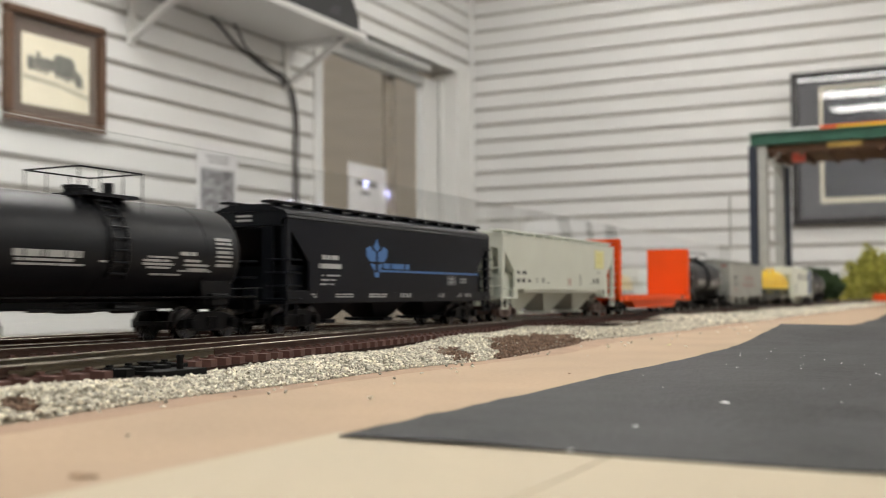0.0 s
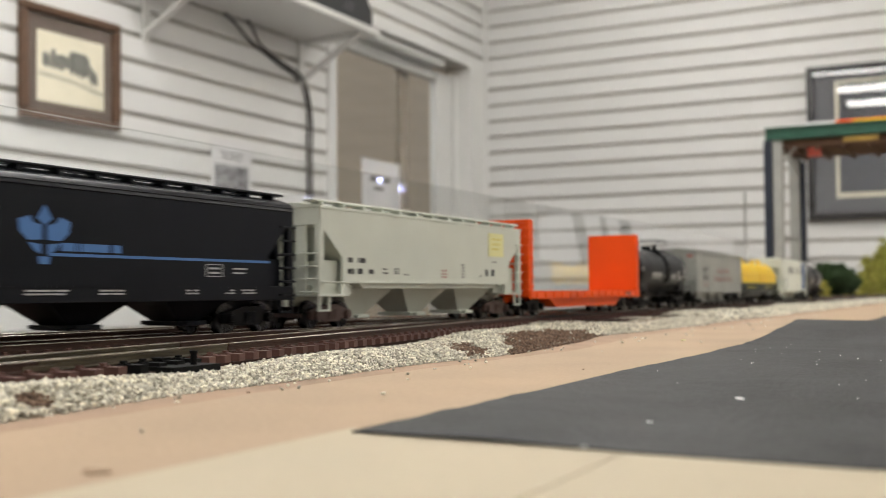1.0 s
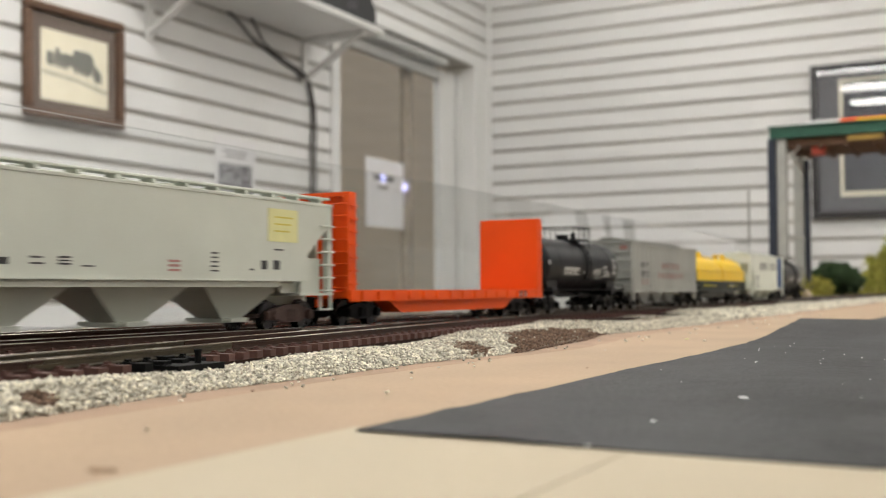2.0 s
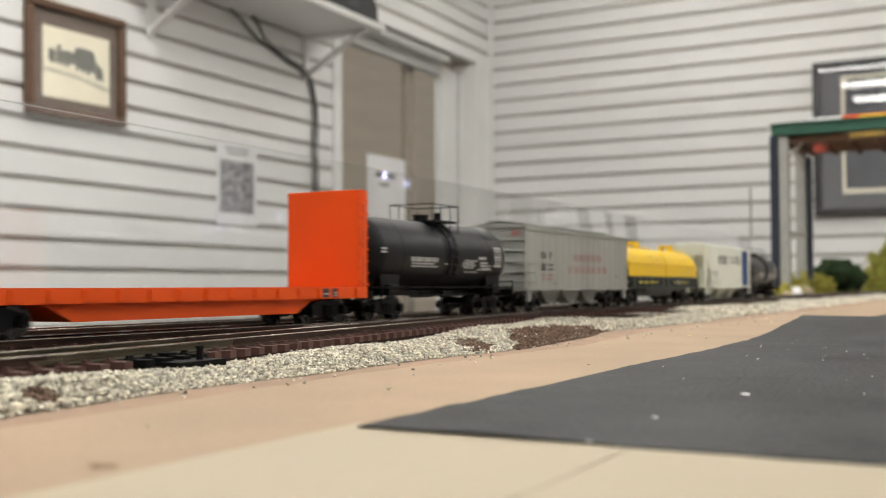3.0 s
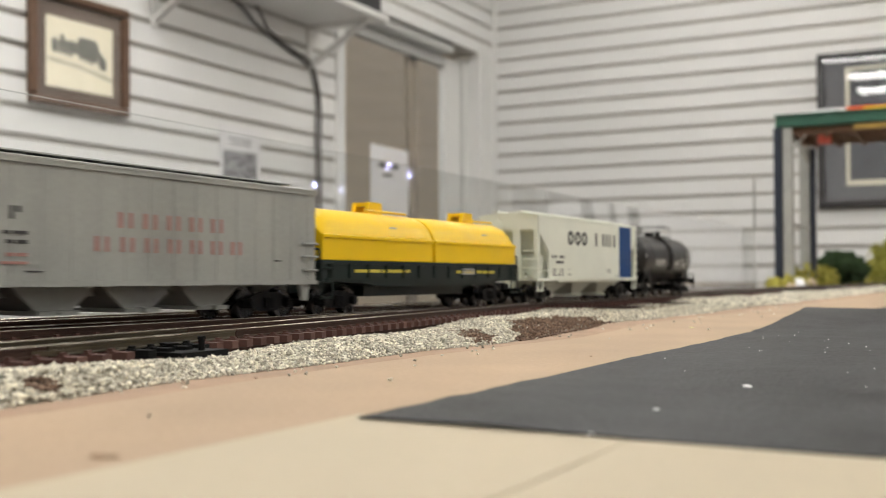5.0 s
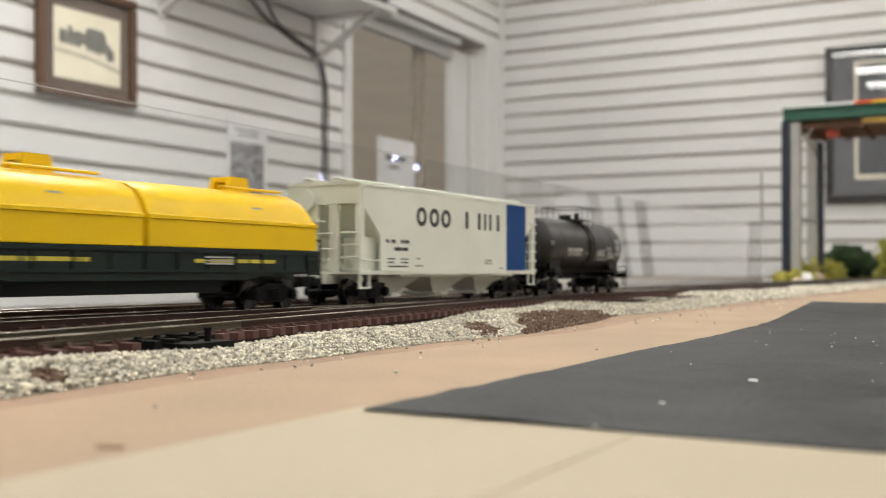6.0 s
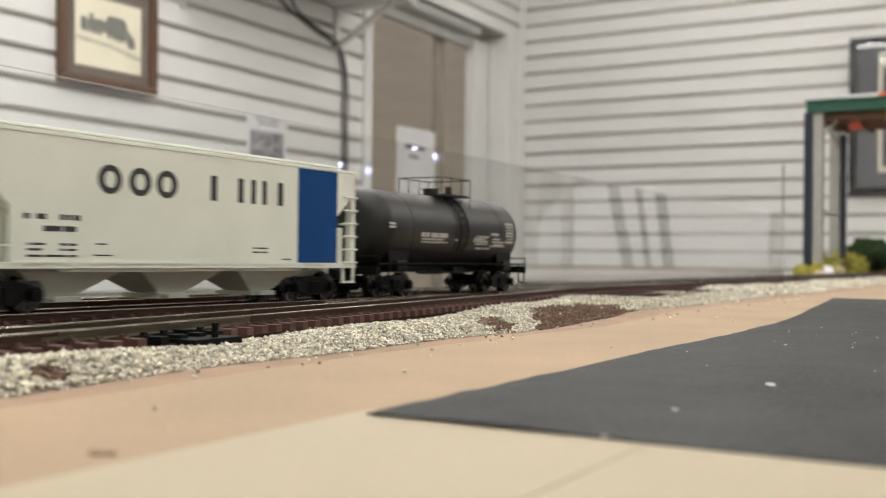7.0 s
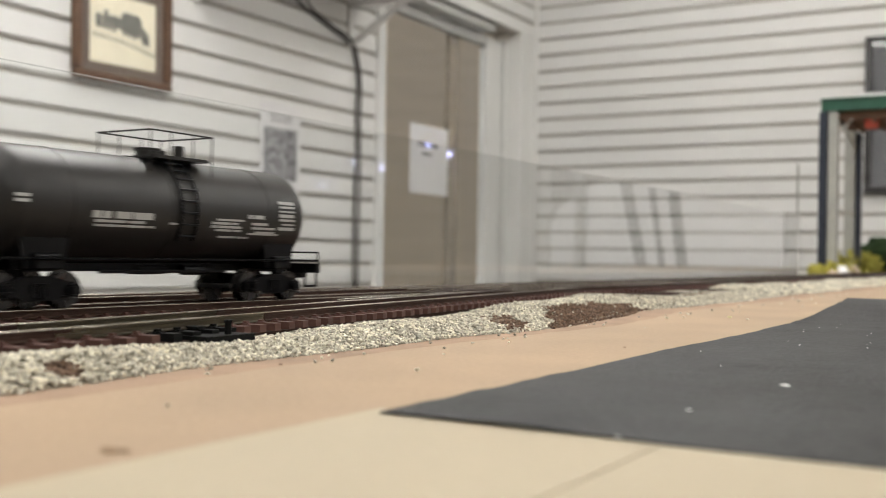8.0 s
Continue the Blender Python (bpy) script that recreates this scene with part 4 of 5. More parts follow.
def grey_hopper():
    c, h, w = covered_hopper("light grey covered hopper car with a yellow paper sticker", 490, 670, M_GREY, 45.0, 17.2, 12.2, M_TRUCK_BROWN, 3, 37.2, 26.4, 15.6,
                             walk_at=(10.5, 15.5), rise=1.5)
    o = 580
    blocks = []
    for k, (a, b, z, hh, n) in enumerate(((508, 513, 24.6, 1.9, 2), (516, 522, 24.6, 1.9, 2), (509, 514, 20.2, 2.0, 2), (516, 521, 20.2, 2.2, 2), (524, 528, 20.4, 1.8, 1),
                                          (534, 539, 20.6, 0.5, 1), (534, 538.5, 22.2, 0.5, 1), (543, 548, 20.6, 0.5, 1), (543, 548, 22.4, 0.5, 1), (543, 548, 21.5, 0.4, 1),
                                          (551, 556, 20.2, 0.4, 1), (603, 607, 19.6, 0.5, 1), (603, 607, 21.0, 0.5, 1), (603, 607, 22.4, 0.5, 1), (603, 607, 23.8, 0.5, 1), (603, 607, 25.2, 0.5, 1))):
        blocks += line_blocks(a - o, b - o, z, hh, n, 3 + k)
    blocks += [(628 - o, 631 - o, 20.6, 23.6), (634.5 - o, 638 - o, 20.6, 23.8), (635 - o, 640 - o, 27.2, 27.7), (622 - o, 624 - o, 20.2, 20.8)]
    print_bars(c, w, blocks, M_BLACK_PRINT, "black unreadable lettering")
    print_bars(c, w, [(584 - o, 589 - o, z, z + 0.7) for z in (19.4, 20.8, 22.2)], M_RED_PRINT, "red unreadable lettering")
    sticker = simple("sticker", M_STICKER, (w + 0.05, w + 0.25, 631.5 - o, 648 - o, 30.2, 41.5), parent=c, mm=True, label="pale yellow paper sticker")
    simple("lettering", M_YELLOW_PRINT, *((w + 0.26, w + 0.3, 635 - o, 645 - o - k, 38.4 - k * 2.4, 38.9 - k * 2.4) for k in range(3)), parent=sticker, mm=True)
    return c


def soo_hopper():
    c, h, w = covered_hopper("off-white covered hopper car with a blue end panel", 1375, 1537, M_CREAMCAR, 46.6, 13.2, 12.4, M_TRUCK, 3, 38.0, 27.4, 14.8,
                             end_post=(2.6, 6.8), bay_low=3.6, rise=1.3, walk_at=(5.5, 8.5), edge_sill=1.6)
    o = (1375 + 1537) / 2
    bm = bmesh.new()
    box(bm, w, w + 0.18, 1503.0 - o, 1525.0 - o, 13.4, 45.6)
    part("blue_panel", bm, M_BLUE, c, "blue painted panel", mm=True)
    bm = bmesh.new()
    bmesh.ops.create_cone(bm, cap_ends=True, segments=20, radius1=4.2, radius2=4.2, depth=0.7, matrix=Matrix.Translation((-7, -h - 1.6, 40.6)) @ Matrix.Rotation(math.pi / 2, 4, "X"))
    box(bm, -9, -5, -h - 1.2, -h + 0.4, 38.6, 42.6, 0.4)
    part("brake_wheel", bm, M_CREAMCAR, c, mm=True)
    simple("brake_step", M_CREAMCAR, (-12, 1, -h - 3.0, -h + 0.3, 31.8, 32.5), parent=c, mm=True)
    # large black name as plain rings and bars
    n = 24
    for yy in (1421.3, 1432.1, 1442.3):
        bm = bmesh.new()
        inner, outer = [], []
        for x in (w, w + 0.12):
            inner.append([bm.verts.new((x, yy - o + 2.0 * math.cos(2 * math.pi * q / n), 35.8 + 2.3 * math.sin(2 * math.pi * q / n))) for q in range(n)])
            outer.append([bm.verts.new((x, yy - o + 4.2 * math.cos(2 * math.pi * q / n), 35.8 + 4.0 * math.sin(2 * math.pi * q / n))) for q in range(n)])
        for q in range(n):
            r = (q + 1) % n
            bm.faces.new((outer[1][q], outer[1][r], inner[1][r], inner[1][q]))
            bm.faces.new((outer[0][q], outer[0][r], outer[1][r], outer[1][q]))
            bm.faces.new((inner[0][r], inner[0][q], inner[1][q], inner[1][r]))
        part("ring_mark", bm, M_BLACK_PRINT, c, "black ring of the large name", mm=True)
    for y, d in ((1460.5, 2.6), (1472.8, 2.4), (1479.0, 2.0), (1484.4, 2.0), (1492.2, 2.6)):
        simple("bar_mark", M_BLACK_PRINT, (w, w + 0.12, y - o, y + d - o, 32.2, 39.8), parent=c, mm=True, label="black stroke of the large name")
    blocks = []
    for k, (a, b, z, hh, m) in enumerate(((1394, 1402, 24.2, 1.4, 4), (1405, 1412, 24.2, 1.4, 3), (1399, 1411, 21.2, 1.4, 4), (1395, 1401, 17.6, 0.6, 2), (1395, 1401, 16.2, 0.6, 2),
                                          (1405, 1411, 17.6, 0.6, 2), (1405, 1411, 16.2, 0.6, 2), (1395, 1411, 14.6, 0.6, 3), (1417, 1421, 18.0, 0.4, 1), (1415, 1423, 15.0, 0.4, 2),
                                          (1480, 1488, 17.8, 0.5, 2), (1480, 1488, 16.5, 0.5, 2), (1495, 1500, 14.4, 0.4, 1))):
        blocks += line_blocks(a - o, b - o, z, hh, m, 70 + k)
    print_bars(c, w, blocks, M_BLACK_PRINT, "small black unreadable lettering")
    return c


def bulkhead_flat():
    c = begin("bulkhead_flat_car", "bright orange bulkhead flat car, empty", 773.5)
    h, w = 92.0, 17.0
    bm = bmesh.new()
    box(bm, -w, w, -h, h, 10.2, 13.2, 0.3)
    for k in range(60):
        yy = -h + 8 + (2 * h - 16) * k / 59
        box(bm, -w + 0.6, w - 0.6, yy - 1.2, yy + 1.2, 13.2, 13.5)
    part("deck", bm, M_ORANGE, c, mm=True)
    for s in (-1, 1):
        bm = bmesh.new()
        prism(bm, [(-h, 13.5), (h, 13.5), (h, 9.2), (-h, 9.2)], *sorted((s * (w - 0.2), s * (w + 0.8))))
        for k in range(15):
            yy = -h + 8 + (2 * h - 16) * k / 14
            box(bm, *sorted((s * (w + 0.7), s * (w + 1.5))), yy - 1.0, yy + 1.0, 9.8, 13.0)
        part("side_sill", bm, M_ORANGE, c, mm=True)
    bm = bmesh.new()
    prism(bm, [(-h + 30, 10.1), (h - 30, 10.1), (h - 42, 4.2), (-h + 42, 4.2)], -w + 2, w - 2)
    box(bm, -3, 3, -h - 2, h + 2, 7.0, 10.1)
    part("centre_sill", bm, M_ORANGE, c, mm=True)
    for s in (-1, 1):
        bm = bmesh.new()
        y_in, y_out = s * (h - 5.0), s * (h - 2.2)
        box(bm, -w, w, *sorted((y_in, y_out)), 13.5, 51.2, 0.3)
        for x in (-w + 1, -w / 3, w / 3, w - 1):
            box(bm, x - 1.1, x + 1.1, *sorted((y_out, y_out + s * 3.0)), 10.2, 50.4)
        box(bm, -w, w, *sorted((y_out, y_out + s * 2.4)), 49.6, 51.2)
        for k in range(7):
            z = 15.5 + k * 5.0
            box(bm, w - 0.2, w + 0.9, *sorted((y_in, y_out + s * 2)), z, z + 0.6)
        part("bulkhead", bm, M_ORANGE, c, "orange end bulkhead with outside ribs", mm=True)
        rungs(c, M_ORANGE, [14.3 + 4.6 * k for k in range(8)], ((7, s * (h + 1.8)), (w, s * (h + 1.8))), 0.35)
    print_bars(c, w + 0.81, [(h - 30, h - 26, 9.7, 12.9), (h - 24, h - 19, 9.7, 12.9)], M_BLACK_PRINT, "black data plates")
    print_bars(c, w + 0.95, [(h - 29.4, h - 26.4, 10.7, 11.3), (h - 23, h - 20, 11.1, 11.6), (h - 23, h - 20, 10.1, 10.6)], M_WHITE_PRINT, "white data print")
    for s in (-1, 1):
        make_truck(c, s * (h - 18), M_TRUCK)
        coupler(c, s * (h + 2), s)
    return c


def ribbed_hopper():
    """The grey car with closely spaced side posts and a flat overhanging roof."""
    y0, y1 = 1016.0, 1177.0
    o = (y0 + y1) / 2
    c = begin("ribbed_hopper_car", "weathered mid-grey hopper car with faded red lettering", o)
    h, w, top, sill = (y1 - y0) / 2, 17.4, 44.7, 11.8
    bm = bmesh.new()
    box(bm, -w, w, -h, h, sill, top, 0.4)
    part("body", bm, M_UPGREY, c, mm=True)
    for s in (-1, 1):
        for k in range(17):
            yy = -h + 4 + (2 * h - 8) * k / 16
            simple("side_post", M_UPGREY, (*sorted((s * (w - 0.3), s * (w + 0.12))), yy - 1.1, yy + 1.1, sill + 1.0, top - 1.8), parent=c, mm=True, bevel=0.11)
        simple("side_sill", M_UPGREY, (*sorted((s * w, s * (w + 0.7))), -h, h, sill - 0.6, sill + 1.0), parent=c, mm=True)
        simple("top_chord", M_UPGREY, (*sorted((s * w, s * (w + 0.7))), -h, h, top - 1.8, top - 0.3), parent=c, mm=True)
    bm = bmesh.new()
    loft(bm, [(-w - 0.9, top - 0.6), (-w - 0.9, top), (0, top + 2.8), (w + 0.9, top), (w + 0.9, top - 0.6)], -h - 1.0, h + 1.0)
    part("roof", bm, M_UPGREY, c, mm=True)
    bm = bmesh.new()
    box(bm, -5, 5, -h - 2, h + 2, top + 2.75, top + 3.3, 0.2)
    for k in range(12):
        yy = -h + 4 + (2 * h - 8) * k / 11
        box(bm, -4, 4, yy - 0.5, yy + 0.5, top + 2.0, top + 2.75)
    part("running_board", bm, M_UPGREY, c, mm=True)
    for s in (-1, 1):
        rungs(c, M_UPGREY, (16.2, 21.0, 25.6), ((11.0, s * (h + 1.3)), (w, s * (h + 1.3))), 0.42)
        for x in (-w - 0.9, w + 0.9):
            rungs(c, M_UPGREY, (16.2, 21.0, 25.6), ((x, s * (h - 0.5)), (x, s * (h - 8.5))), 0.42)
        for z in (13.0, 20.2, 26.0, 31.6, 37.2):
            simple("end_rib", M_UPGREY, (-w + 0.4, w - 0.4, *sorted((s * h, s * (h + 0.8))), z, z + 1.1), parent=c, mm=True, bevel=0.2)
        simple("end_sill", M_UPGREY, (-w, w, *sorted((s * (h + 1.4), s * h)), sill - 0.4, sill + 0.6), parent=c, mm=True)
        print_bars(c, w + 0.19, [(-h + 36, -h + 41, 15.0, 15.4)] if s < 0 else [(h - 24, h - 20, 19.0, 19.5)], M_BLACK_PRINT, "small dark stencilling")
    simple("stencil", M_RED_PRINT, (w - 8, w - 3, -h - 0.25, -h - 0.05, 39.8, 42.6), parent=c, mm=True, label="faded red stencil on the car end")
    for k in range(3):
        a, b = -h + 38 + k * 31, -h + 38 + (k + 1) * 31 - 2
        m = (a + b) / 2
        bm = bmesh.new()
        prism(bm, [(a, sill), (b, sill), (b - 3, 8.6), (m + 6, 4.6), (m - 6, 4.6), (a + 3, 8.6)], -9, 9)
        box(bm, -11, 11, m - 7, m + 7, 3.4, 4.6)
        rod(bm, (-12.5, m, 4.0), (12.5, m, 4.0), 0.8, 8)
        part("hopper_bay", bm, M_UPGREY, c, mm=True)
    bm = bmesh.new()
    box(bm, -3, 3, -h - 2, h + 2, 8.2, sill)
    for s in (-1, 1):
        for x in (-w + 1, w - 1):
            prism(bm, [(s * (h - 3), sill), (s * (h - 9), sill), (s * (h - 7), 5.5), (s * (h - 4), 5.5)], x - 0.6, x + 0.6)
    part("underframe", bm, M_UPGREY, c, mm=True)
    blocks = []
    for k, (a, b, z, hh, n) in enumerate(((1036, 1037.8, 28.4, 3.4, 1), (1039, 1040.6, 28.4, 3.4, 1), (1041, 1042.6, 28.4, 3.4, 1), (1047, 1048.8, 28.4, 3.4, 1), (1049, 1051, 30.2, 1.6, 1),
                                          (1036, 1043, 22.0, 0.9, 2), (1036, 1043, 23.4, 0.9, 2), (1036, 1043, 24.8, 0.8, 2), (1045, 1053, 24.6, 0.9, 2), (1046, 1053, 22.2, 1.0, 2))):
        blocks += line_blocks(a - o, b - o, z, hh, n, 90 + k)
    print_bars(c, w + 0.19, blocks, M_BLACK_PRINT, "dark worn lettering blocks")
    blocks = []
    for k in range(5):
        blocks += [(1083 + k * 9.6 - o, 1084.6 + k * 9.6 - o, 27.6, 32.0), (1087 + k * 9.6 - o, 1088.4 + k * 9.6 - o, 27.6, 32.0)]
    for k in range(7):
        blocks += [(1074.5 + k * 9.4 - o, 1076 + k * 9.4 - o, 20.8, 25.0), (1078.2 + k * 9.4 - o, 1079.6 + k * 9.4 - o, 20.8, 25.0)]
    blocks += line_blocks(1036 - o, 1043 - o, 19.0, 0.9, 2, 131) + line_blocks(1046 - o, 1053 - o, 19.0, 0.9, 2, 132) + line_blocks(1036 - o, 1053 - o, 17.0, 0.7, 3, 133)
    print_bars(c, w + 0.19, blocks, M_RED_PRINT, "faded red lettering as plain blocks")
    for s in (-1, 1):
        make_truck(c, s * (h - 19), M_TRUCK)
        coupler(c, s * (h + 3), s)
    return c


def coil_car():
    y0, y1 = 1181.0, 1350.0
    o = (y0 + y1) / 2
    c = begin("covered_coil_car", "yellow-hooded coil car on a dark green underframe", o)
    h, w = (y1 - y0) / 2, 16.5
    bm = bmesh.new()
    prism(bm, [(-h, 19.8), (h, 19.8), (h, 12.2), (h - 30, 11.4), (h - 40, 10.2), (-h + 40, 10.2), (-h + 30, 11.4), (-h, 12.2)], -w, w)
    for s in (-1, 1):
        box(bm, *sorted((s * w, s * (w + 0.8))), -h, h, 18.6, 20.0)
        box(bm, *sorted((s * w, s * (w + 0.8))), -h + 4, h - 4, 12.6, 13.4)
        for k in range(13):
            yy = -h + 6 + (2 * h - 12) * k / 12
            box(bm, *sorted((s * w, s * (w + 0.6))), yy - 0.5, yy + 0.5, 13.4, 18.6)
    box(bm, -4, 4, -h - 2, h + 2, 8.0, 12.2)
    box(bm, -8, 8, -h + 42, h - 42, 6.0, 10.2)
    part("underframe", bm, M_DKGREEN, c, mm=True)
    # two hoods with rounded ends and tops
    for s in (-1, 1):
        a, b = (-h + 1.5, -1.0) if s < 0 else (1.0, h - 1.5)
        bm = bmesh.new()
        rings = []
        prof = [(w + 0.1, 20.2), (w + 0.1, 28.2), (w + 0.7, 28.4), (w + 0.7, 29.4), (w - 0.3, 29.8), (w - 1.6, 34.0), (w - 4.5, 37.4), (w - 9.0, 39.6), (0.0, 40.2)]
        prof = prof + [(-x, z) for x, z in reversed(prof[:-1])]
        for yy, f, g in ((a, 0.86, 0.68), (a + 1.2, 0.93, 0.82), (a + 3.5, 0.98, 0.93), (a + 7, 1, 1), (b - 7, 1, 1), (b - 3.5, 0.98, 0.93), (b - 1.2, 0.93, 0.82), (b, 0.86, 0.68)):
            inner = (s < 0 and yy > b - 8) or (s > 0 and yy < a + 8)
            ff, gg = (1 - (1 - f) * 0.25, 1 - (1 - g) * 0.25) if inner else (f, g)
            rings.append([bm.verts.new((x if z < 29.9 else x * ff, yy, z if z < 29.5 else 29.5 + (z - 29.5) * gg)) for x, z in prof])
        for p, q in zip(rings, rings[1:]):
            for i in range(len(prof) - 1):
                bm.faces.new((p[i], p[i + 1], q[i + 1], q[i]))
        bm.faces.new(rings[0])
        bm.faces.new(rings[-1][::-1])
        part("hood", bm, M_YELLOW, c, "yellow removable hood", mm=True, smooth=True)
        m = -28.0 if s < 0 else 55.0
        bm = bmesh.new()
        for x in (-3.4, 3.4):
            prism(bm, [(m - 6, 39.0), (m + 6, 39.0), (m + 4.4, 44.8), (m - 4.4, 44.8)], x - 0.9, x + 0.9)
        box(bm, -3.4, 3.4, m - 4.4, m + 4.4, 43.0, 44.7)
        rod(bm, (-8, m - 14, 40.6), (-8, m + 18, 40.6), 0.5, 6)
        rod(bm, (8, m - 14, 40.6), (8, m + 18, 40.6), 0.5, 6)
        part("lifting_lug", bm, M_YELLOW, c, mm=True)
        print_bars(c, w - 1.55, [(m - 6, m - 1, 33.0, 34.0), (m - 5, m, 31.8, 32.6)], M_WHITE_PRINT, "small pale plate")
    print_bars(c, w + 0.05, line_blocks(-62, -20, 15.5, 1.2, 6, 11) + line_blocks(20, 60, 15.5, 1.2, 6, 12), M_YELLOW_PRINT, "yellow unreadable lettering")
    print_bars(c, w + 0.65, [(h - 60, h - 47, 15, 15.5), (h - 60, h - 47, 17, 17.5), (h - 60, h - 47, 16, 16.4)], M_WHITE_PRINT, "white data plate")
    for s in (-1, 1):
        for x in (-w - 0.6, w + 0.6):
            rungs(c, M_DKGREEN, (6.2, 12.0, 17.0), ((x, s * h), (x, s * (h - 7))), 0.4)
            for yy in (h, h - 7):
                rung(c, (x, s * yy, 5.5), (x, s * yy, 19), M_DKGREEN, 0.4).name = "ladder_rail"
        bm = bmesh.new()
        rod(bm, (-w, s * (h + 0.6), 24), (w, s * (h + 0.6), 24), 0.4, 6)
        for x in (-w, w):
            rod(bm, (x, s * (h + 0.6), 19), (x, s * (h + 0.6), 24), 0.4, 6)
        part("end_rail", bm, M_DKGREEN, c, mm=True)
    for s in (-1, 1):
        make_truck(c, s * (h - 19), M_TRUCK)
        coupler(c, s * (h + 2), s)
    return c


tank_car("satin black tank car with a wire-railed top platform", 224.2, 126, M_BLACK, 1)
black_hopper()
grey_hopper()
bulkhead_flat()
tank_car("satin black tank car with a wire-railed top platform", 937.8, 126, M_BLACK, 1)
ribbed_hopper()
coil_car()
soo_hopper()
tank_car("weathered dark tank car at the end of the train", 1619.0, 122, M_BROWNBLACK, 2)

# ---- tracks ----
TIE_TOP = 0.0055


def near_rail_x(y):
    """The nearer rail of the siding that runs into the main track."""
    if y < 0.16:
        return -0.1705 - 0.075 * (y - 0.135)
    return -0.1724 - 0.139 * (y - 0.16)


def siding_x(y):
    return near_rail_x(y) - 0.00825


def slope_of(f, y):
    return (f(y + 0.001) - f(y - 0.001)) / 0.002


def rail_strip(parent, f, offset, y0, y1, n, side=None):
    """A rail with web, foot and head along x = f(y) + offset."""
    web = [(-0.9, 0.0), (0.9, 0.0), (0.9, 0.25), (0.28, 0.55), (0.28, 1.6), (0.48, 1.8), (0.48, 2.2), (-0.48, 2.2), (-0.48, 1.8), (-0.28, 1.6), (-0.28, 0.55), (-0.9, 0.25)]
    head = [(-0.47, 2.2), (0.47, 2.2), (0.45, 2.36), (0.30, 2.5), (-0.30, 2.5), (-0.45, 2.36)]
    for nm, prof, mat in (("rail_web", web, side or M_RAIL_SIDE), ("rail_head", head, M_RAIL)):
        bm = bmesh.new()
        rings = []
        for k in range(n + 1):
            y = y0 + (y1 - y0) * k / n
            rings.append([bm.verts.new((f(y) + offset + px * MM, y, TIE_TOP + pz * MM)) for px, pz in prof])
        for a, b in zip(rings, rings[1:]):
            for i in range(len(prof)):
                j = (i + 1) % len(prof)
                bm.faces.new((a[i], a[j], b[j], b[i]))
        bm.faces.new(rings[0])
        bm.faces.new(rings[-1][::-1])
        part(nm, bm, mat, parent, "worn bright metal railhead" if nm == "rail_head" else "brown rail side")


def tie_mesh(length=30.0, name="tie", mat=M_TIE):
    bm = bmesh.new()
    h = length / 2
    box(bm, -h, h, -1.45, 1.45, -2.2, 0.0)
    for x in (-8.25, 8.25):
        for s in (-1, 1):
            box(bm, *sorted((x + s * 0.9, x + s * 3.0)), -1.0, 1.0, 0.0, 0.25)
            box(bm, *sorted((x + s * 1.0, x + s * 2.2)), -0.6, 0.6, 0.25, 0.75)
    bmesh.ops.scale(bm, vec=(MM, MM, MM), verts=bm.verts)
    me = bpy.data.meshes.new(name)
    bm.to_mesh(me)
    bm.free()
    me.materials.append(mat)
    return me


TIE = tie_mesh()
TIE_BLACK = tie_mesh(31.0, "tie_black", M_TIE_BLACK)


def ties(track, f, y0, y1, mesh_for=None):
    y = y0
    while y < y1:
        ob = new("tie", mesh_for(y) if mesh_for else TIE)
        ob.parent = track
        ob.matrix_basis = pose(f(y), y, TIE_TOP, 0, 0, -math.degrees(math.atan(slope_of(f, y))))
        y += 0.007


def far_ties(track, f, y0, y1):
    v, fc = [], []
    y = y0
    while y < y1:
        k = len(v)
        for z in (TIE_TOP - 0.002, TIE_TOP):
            v += [(f(y) - 0.015, y - 0.00135, z), (f(y) + 0.015, y - 0.00135, z), (f(y) + 0.015, y + 0.00135, z), (f(y) - 0.015, y + 0.00135, z)]
        fc += [(k, k + 1, k + 5, k + 4), (k + 1, k + 2, k + 6, k + 5), (k + 2, k + 3, k + 7, k + 6), (k + 3, k, k + 4, k + 7), (k + 4, k + 5, k + 6, k + 7)]
        y += 0.007
    me = bpy.data.meshes.new("ties")
    me.from_pydata(v, [], fc)
    me.materials.append(M_TIE)
    ob = new("ties", me)
    ob.parent = track
    ob["kind"] = "stuff"


roadbed = simple("roadbed", material("cork_roadbed", (0.035, 0.021, 0.017), 0.95, spec=0.05, scale=200, vary=0.3, bump=0.4, fine=1200),
                 (-0.312, -0.196, TAB_Y0 + 0.02, TAB_Y1 - 0.1, 0.0002, TIE_TOP - 0.002), bevel=0.0012)
tagged(roadbed, "dark brown roadbed strip under the tracks", "roadbed", kind="structure")
bm = bmesh.new()
rings = []
for k in range(61):
    y = -0.3 + 0.84 * k / 60
    rings.append([bm.verts.new(p) for p in ((siding_x(y) - 0.0155, y, 0.0003), (siding_x(y) + 0.0155, y, 0.0003), (siding_x(y) + 0.0152, y, TIE_TOP - 0.0019), (siding_x(y) - 0.0155, y, TIE_TOP - 0.0019))])
for a, b in zip(rings, rings[1:]):
    for i in range(4):
        bm.faces.new((a[i], a[(i + 1) % 4], b[(i + 1) % 4], b[i]))
roadbed2 = tagged(part("roadbed", bm, roadbed.data.materials[0]), "dark brown roadbed strip under the siding", "roadbed", kind="structure")

